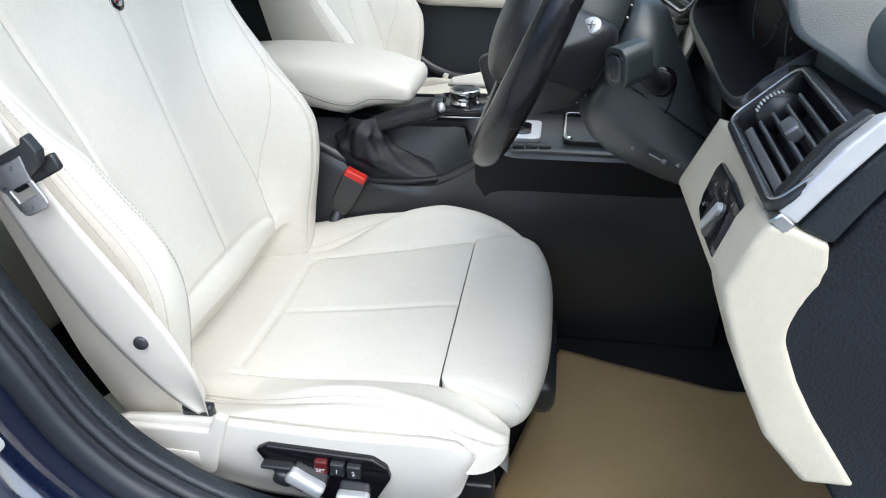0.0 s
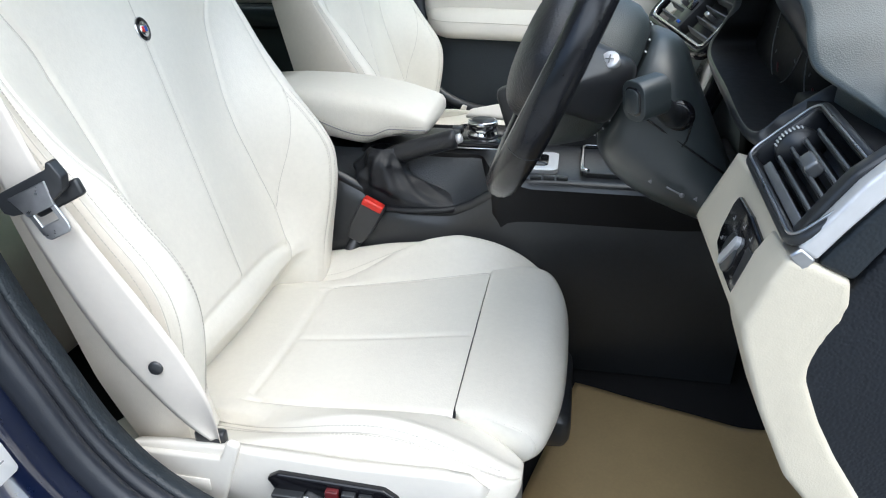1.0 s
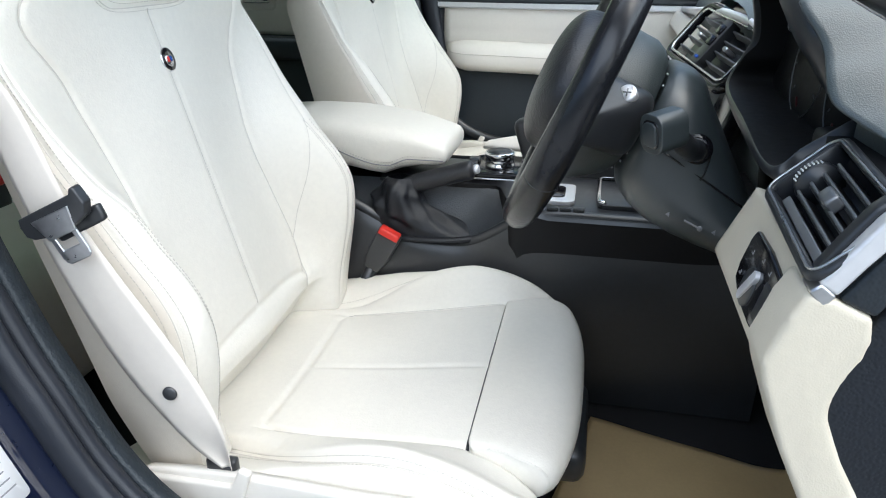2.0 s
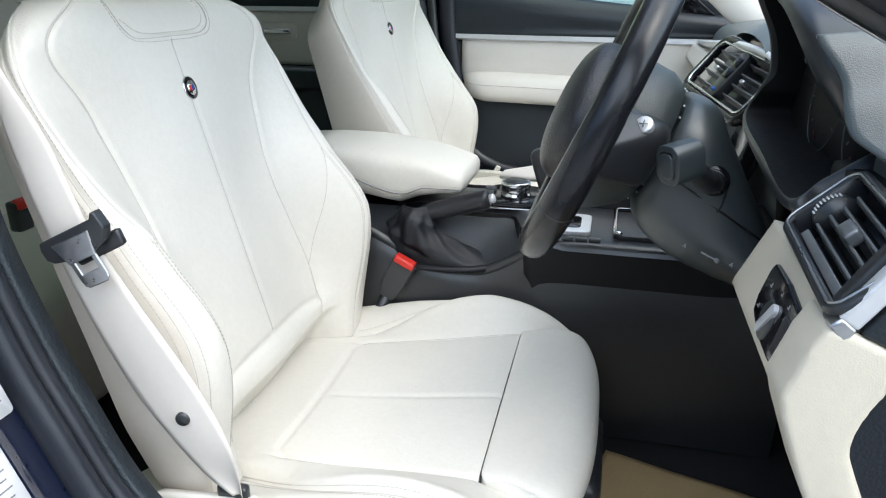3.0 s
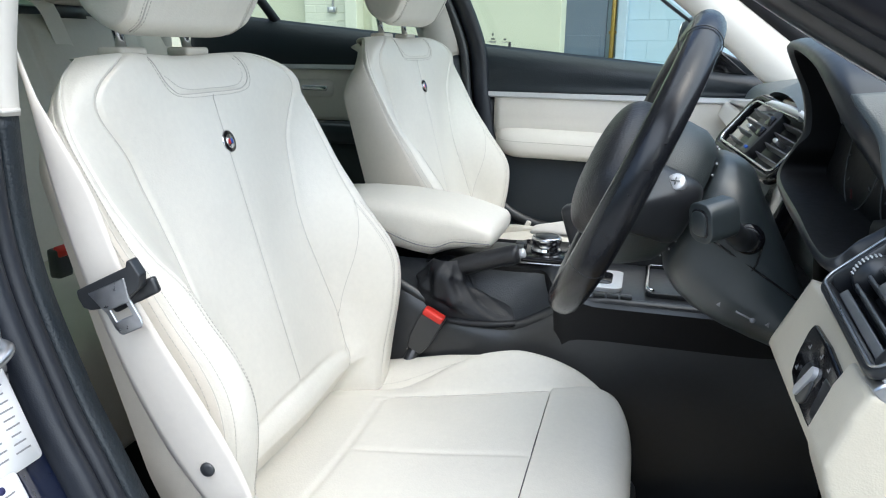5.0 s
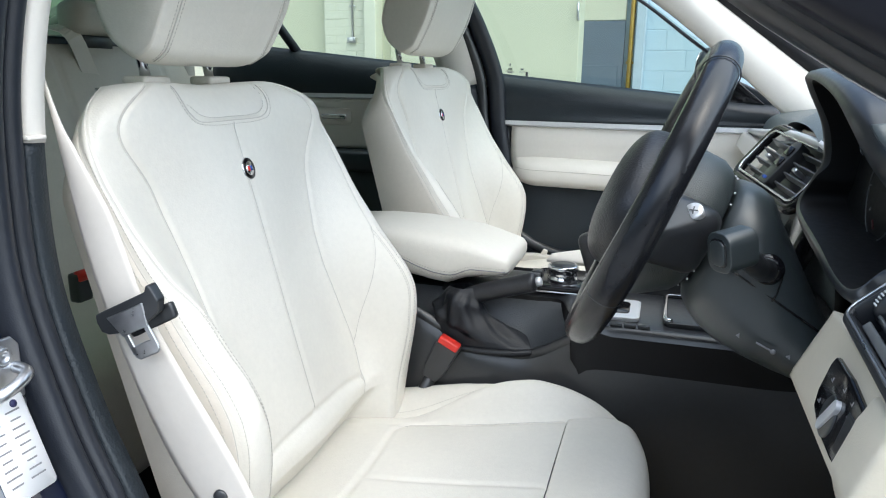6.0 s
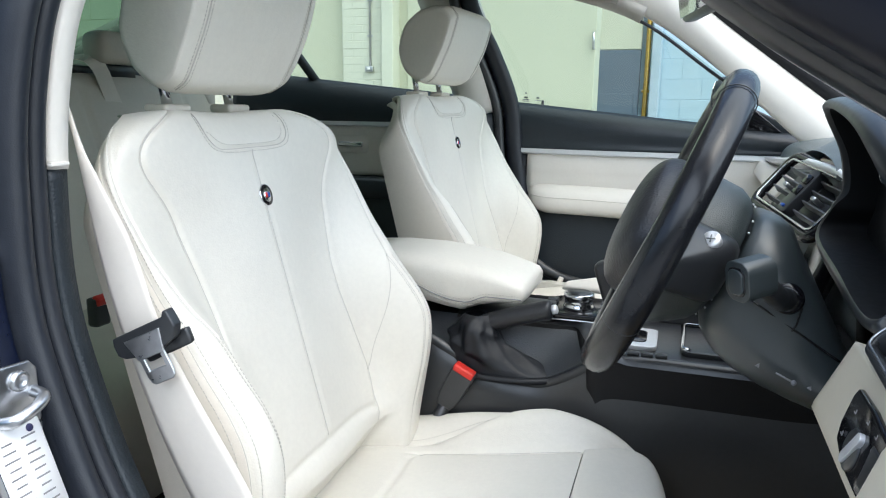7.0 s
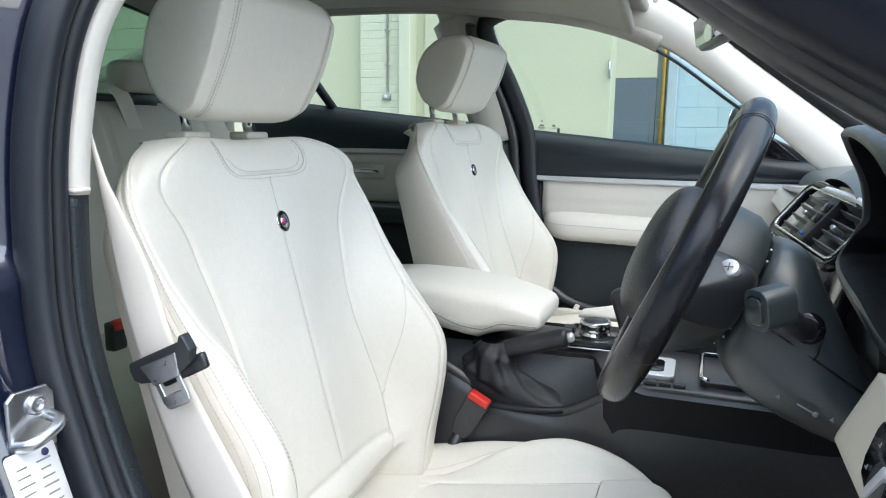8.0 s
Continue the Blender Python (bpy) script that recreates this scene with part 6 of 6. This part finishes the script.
part("centre_fascia", slab([(-0.12, 0.1), (0.12, 0.1), (0.11, -0.1), (-0.11, -0.1)], (0.205, 1.17, 0.72), (0.12, 0.99, 0), (0.35, 0, 0.94), 0.03, 0.008, 2), BLACK_GLOSS, dash, "gloss black centre stack")
part("knee_panel", slab([(-0.3, 0.06), (0.2, 0.06), (0.2, -0.15), (-0.3, -0.12)], (0.24, 0.86, 0.62), (0, 1, 0), (-0.45, 0, 0.89), 0.03, 0.01, 2), BLACK_MATT, dash, "black knee panel below the column")

# ---------------- centre console ----------------
console = thing("centre_console", (-0.1, MID, 0.26), "black centre console with gear plate and cream edges", "centre console")
edge_z = smooth_table([(-0.62, 0.62), (-0.43, 0.60), (-0.38, 0.575), (-0.32, 0.545), (-0.26, 0.524), (-0.19, 0.518), (-0.15, 0.54), (-0.1, 0.578), (-0.05, 0.585), (0.2, 0.585), (0.3, 0.60)])
def console_side(x, w):
    z = 0.25 + (edge_z(x) - 0.25) * w
    return Vector((x, 1.062 - 0.012 * ease(x, -0.2, -0.08) + 0.012 * w ** 3 - 0.006 * math.sin(math.pi * w) + 0.008 * max(0, w - 0.93) / 0.07, z))
ob = part("side_wall", patch(console_side, steps(-0.6, 0.3, 60), steps(0, 1, 20)), BLACK_SMOOTH, console, "smooth black console side")
part("side_lip", tube([console_side(x, 1.0) + Vector((0, 0.004, -0.004)) for x in steps(-0.6, 0.3, 60)], 0.010, 10), BLACK_SMOOTH, console)
def deck(x, w):
    lip = console_side(x, 1.0)
    inner = Vector((x, 1.155, 0.602 - 0.013 * ease(x, -0.14, -0.115)))
    p = lip.lerp(inner, w)
    return p + Vector((0, 0, -0.012 * math.sin(math.pi * w) * (1 - ease(x, -0.2, -0.1))))
part("deck", patch(deck, steps(-0.6, 0.3, 60), steps(0, 1, 10)), BLACK, console, "grained black tray beside the brake lever")
def spine(x, w):
    z = 0.612 - 0.022 * ease(x, -0.13, -0.05) + 0.05 * ease(x, 0.16, 0.26)
    y = 1.15 - 0.098 * ease(x, -0.15, -0.11)
    return Vector((x, y + (1.30 - y) * w, z - 0.01 * (2 * w - 1) ** 4))
part("spine", patch(spine, steps(-0.36, 0.25, 50), steps(0, 1, 14)), BLACK_SMOOTH, console, "smooth black console top")
part("spine_side", patch(lambda x, w: spine(x, 0).lerp(Vector((x, spine(x, 0).y + 0.002, 0.50)), w), steps(-0.36, 0.25, 40), steps(0, 1, 6)), BLACK_MATT, console)
def far_side(x, w):
    return Vector((x, 1.30 + 0.03 * (1 - w), 0.25 + 0.36 * w))
part("side_wall", patch(far_side, steps(-0.6, 0.3, 20), steps(0, 1, 6)), BLACK_SMOOTH, console)
part("cream_edge", slab([(-0.2, 0.0), (-0.19, 0.016), (-0.06, 0.045), (0.08, 0.055), (0.2, 0.05), (0.2, -0.01)], (0.0, 1.305, 0.625), (1, 0, 0), (0, 0.5, 0.86), 0.02, 0.006, 2), CREAM_SMOOTH, console, "cream padded console edge")
sel = part("controller_plate", slab(rounded(0.14, 0.12, 0.02), (-0.135, 1.215, 0.616), (1, 0, 0), (0, 1, 0), 0.012, 0.003, 2), BLACK_GLOSS, console, "gloss black controller plate")
part("controller_knob", disc((-0.152, 1.2, 0.622), (0, 0, 1), [(0.027, 0), (0.027, 0.005), (0.025, 0.007), (0.025, 0.019), (0.0265, 0.02), (0.0265, 0.026), (0.024, 0.028), (0.021, 0.0275), (0.0001, 0.0275)], 40), CHROME, sel, "knurled silver rotary controller")
part("knob_top", disc((-0.152, 1.2, 0.6496), (0, 0, 1), [(0.021, 0), (0.0205, 0.0012), (0.0001, 0.0014)], 32), BLACK_SMOOTH, sel)
for dx, dy in ((-0.05, 0.03), (-0.05, 0.0), (-0.05, -0.03), (0.045, 0.03), (0.045, 0.0), (0.045, -0.03)):
    part("key", slab(rounded(0.018, 0.022, 0.003), (-0.152 + dx, 1.2 + dy, 0.6245), (1, 0, 0), (0, 1, 0), 0.006, 0.0015, 1), BLACK_SMOOTH, sel)
part("plate_edge", sweep([Vector((x, 1.152, 0.612)) for x in steps(-0.21, -0.06, 6)], oval(0.0015, 0.002, 6), (0, 0, 1)), CHROME, sel)
gp = part("gear_plate", slab(rounded(0.105, 0.098, 0.012), (-0.068, 1.154, 0.5925), (1, 0, 0), (0, 1, 0), 0.008, 0.002, 2), SATIN, console, "silver gear selector plate")
part("gear_well", slab(rounded(0.08, 0.06, 0.01), (-0.072, 1.154, 0.597), (1, 0, 0), (0, 1, 0), 0.003, 0.001, 1), BLACK_GLOSS, gp)
part("gear_gaiter", skin(bmesh.new(), [[Vector((-0.078 + x + r * 0.034 * math.cos(2 * math.pi * k / 20), 1.154 + r * 0.026 * math.sin(2 * math.pi * k / 20), z - 0.015)) for k in range(20)] for r, z, x in ((1, 0.612, 0), (0.8, 0.625, -0.002), (0.5, 0.64, -0.006), (0.42, 0.67, -0.012))]), BLACK_SOFT, gp)
part("gear_lever", box((0.04, 0.038, 0.075), Matrix.Translation((-0.096, 1.154, 0.685)) @ pose(0, 0, 0, 0, -18, 0), 0.014, 4), BLACK_SOFT, gp, "black leather gear lever")
for k in range(4):
    part("mode_key", slab(rounded(0.018, 0.012, 0.002), (-0.07 + k * 0.021, 1.078, 0.593), (1, 0, 0), (0, 1, 0), 0.006, 0.0015, 1), SATIN if k == 0 else BLACK_SMOOTH, console)
tray = part("ash_tray", slab(rounded(0.15, 0.135, 0.012), (0.098, 1.167, 0.592), (1, 0, 0), (0, 1, 0), 0.01, 0.003, 2), BLACK_SMOOTH, console, "lidded tray with silver edge")
part("tray_edge", tube([(0.034, 1.1, 0.599), (0.026, 1.105, 0.599), (0.024, 1.115, 0.599), (0.024, 1.225, 0.6), (0.03, 1.234, 0.6), (0.17, 1.236, 0.601)], 0.004, 8), CHROME, tray, "silver tray edge")

lever = thing("handbrake", (-0.3, 1.1, 0.53), "black leather handbrake lever with pleated boot", "handbrake")
part("grip", tube(spline([(-0.325, 1.112, 0.585), (-0.29, 1.11, 0.606), (-0.24, 1.108, 0.624), (-0.2, 1.106, 0.637), (-0.183, 1.105, 0.641)], 24), [0.013] + [0.0165] * 18 + [0.017, 0.0165, 0.016, 0.0135, 0.010], 16), BLACK_SOFT, lever)
part("release_button", disc((-0.183, 1.105, 0.641), (0.95, 0, 0.3), [(0.008, 0), (0.008, 0.007), (0.006, 0.009), (0.0001, 0.009)], 18), SATIN, lever, "silver release button")
boot_rx = smooth_table([(0, 0.1), (0.1, 0.088), (0.3, 0.062), (0.6, 0.042), (0.85, 0.031), (1, 0.02)])
boot_ry = smooth_table([(0, 0.042), (0.3, 0.041), (0.6, 0.036), (0.85, 0.027), (1, 0.018)])
boot_cx = smooth_table([(0, -0.265), (0.1, -0.274), (0.3, -0.298), (0.6, -0.314), (1, -0.31)])
boot_z = smooth_table([(0, 0.524), (0.1, 0.534), (0.3, 0.556), (0.6, 0.588), (0.85, 0.612), (1, 0.622)])


def boot(t, k):
    a = 2 * math.pi * k
    fold = 0.09 * math.sin(5 * a + 5 * t) * math.sin(math.pi * t) + 0.05 * math.sin(11 * a - 7 * t) * math.sin(math.pi * t) + 0.045 * math.sin(17 * t + 3.0 * math.cos(a + 0.6)) * ease(t, 0.15, 0.4)
    f = 1 + fold
    return Vector((boot_cx(t) + boot_rx(t) * math.cos(a) * f, 1.107 + boot_ry(t) * math.sin(a) * f, boot_z(t) + 0.005 * math.sin(3 * a + 8 * t) * math.sin(math.pi * t)))
part("boot", patch(boot, steps(0, 1, 60), steps(0, 1, 96)), BOOT_LEATHER, lever, "creased black leather boot")
part("boot_collar", sweep([boot(0, k) + Vector((0, 0, 0.0)) for k in steps(0, 1, 50)], oval(0.008, 0.006, 8), (0, 0, 1)), BOOT_LEATHER, lever)

arm = thing("padded_console_box", (-0.4, 1.2, 0.6), "cream leather armrest over the centre console", "armrest")
rings = []
for x, z0, z1, w in ((-0.56, 0.645, 0.708, 0.09), (-0.5, 0.64, 0.712, 0.095), (-0.42, 0.626, 0.712, 0.095), (-0.37, 0.617, 0.707, 0.095), (-0.345, 0.614, 0.704, 0.094), (-0.315, 0.626, 0.7, 0.093), (-0.28, 0.634, 0.69, 0.092), (-0.252, 0.636, 0.681, 0.091), (-0.24, 0.638, 0.676, 0.089), (-0.234, 0.644, 0.668, 0.083)):
    c, h = (z0 + z1) / 2, (z1 - z0) / 2
    rings.append([Vector((x + 0.0, 1.205 + w * math.copysign(abs(math.cos(2 * math.pi * k / 40)) ** 0.35, math.cos(2 * math.pi * k / 40)), c + h * math.copysign(abs(math.sin(2 * math.pi * k / 40)) ** 0.6, math.sin(2 * math.pi * k / 40)))) for k in range(40)])
pad_ob = part("pad", skin(bmesh.new(), rings), LEATHER, arm)
def pad_seam(x, dz=0.0):
    return Vector((x, 1.1085, 0.68 - 0.042 * ease(x, -0.5, -0.34) + dz + 0.013 * ease(x, -0.335, -0.295)))


part("seam", tube([pad_seam(x) for x in steps(-0.54, -0.237, 50)], 0.0009, 6), GREYPRINT, arm, "fine dark sewn seam")
bm = bmesh.new()
for dz in (-0.003, 0.007):
    dashes([pad_seam(x, dz - 0.002) for x in steps(-0.54, -0.24, 60)], bm=bm)
tagged(part("stitching", bm, THREAD, arm, "fine grey seam stitching"), kind="stuff")

# ---------------- floor and roof pieces ----------------
mat_paper = thing("paper_floor_mat", (0.15, 0.75, 0.25), "brown kraft paper mat on the driver's floor", "floor mat")
corners = [Vector((-0.085, 0.5, 0)), Vector((0.43, 0.46, 0)), Vector((0.40, 0.905, 0)), Vector((0.04, 1.003, 0))]
def sheet(u, w):
    p = corners[0].lerp(corners[1], u).lerp(corners[3].lerp(corners[2], u), w)
    return Vector((p.x, p.y, 0.252 + 0.004 * noise.noise(Vector((p.x * 9, p.y * 5, 0))) + 0.07 * ease(p.x, 0.28, 0.5)))
ob = part("sheet", patch(sheet, steps(0, 1, 40), steps(0, 1, 40)), PAPER, mat_paper)
thicken(ob, 0.001, 1)
visor = thing("sun_visor", (-0.2, 1.62, 1.25), "cream sun visor with a printed label", "sun visor")
vx = Matrix.Translation((-0.205, 1.60, 1.278)) @ pose(0, 0, 0, 0, 14, 0)
part("flap", box((0.14, 0.36, 0.022), vx, 0.009, 3), HEADLINER, visor)
part("label", box((0.045, 0.09, 0.001), vx @ Matrix.Translation((0.0, 0.07, -0.0118)), 0, 1), WHITE, visor, "white warning label")
part("label_print", box((0.012, 0.03, 0.001), vx @ Matrix.Translation((0.0, 0.045, -0.0122)), 0, 1), BRASS, visor)
part("hinge_arm", tube([vx @ Vector((0.06, 0.17, 0)), vx @ Vector((0.075, 0.19, 0.0)), vx @ Vector((0.08, 0.16, 0.02))], 0.006, 8), HEADLINER, visor)
handle = thing("grab_handle", (-0.34, 1.76, 1.25), "folded grey roof grab handle", "grab handle")
part("bar", tube(spline([(-0.42, 1.77, 1.282), (-0.41, 1.755, 1.274), (-0.36, 1.752, 1.27), (-0.31, 1.755, 1.266), (-0.3, 1.77, 1.27)], 20), 0.008, 10), HEADLINER, handle)
rvm = thing("rear_view_mirror", (0.0, 1.2, 1.15), "black interior rear view mirror", "mirror")
part("housing", box((0.03, 0.22, 0.055), Matrix.Translation((0.015, 1.27, 1.145)) @ pose(0, 0, 0, 0, -10, 12), 0.012, 3), BLACK_SMOOTH, rvm)
part("mirror_glass", box((0.003, 0.205, 0.045), Matrix.Translation((-0.002, 1.268, 1.146)) @ pose(0, 0, 0, 0, -10, 12), 0.001, 1), CHROME, rvm)
part("stem", tube([(0.03, 1.26, 1.15), (0.05, 1.25, 1.19), (0.03, 1.24, 1.22)], 0.01, 8), BLACK_SMOOTH, rvm)

# ---------------- blocks and bricks of the yard walls ----------------
masonry(wall_back, "block", WALL_BLUE, -0.29, 1.2, 0.6, 2.2, 8.56, 0.44, 0.225, 0.008, 0.03)
masonry(pilaster, "brick", WALL_WHITE, -3.27, -2.825, 0.9, 2.1, 6.507, 0.225, 0.075, 0.006, 0.02)
masonry(wall_left, "block", WALL_WHITE, -7.6, -5.2, 1.2, 2.9, 6.61, 0.44, 0.225)
masonry(bpy.data.objects["wall_low_band"], "block", WALL_GREY, -1.02, -0.53, 0.44, 1.12, 8.465, 0.44, 0.225, 0.008, 0.02)
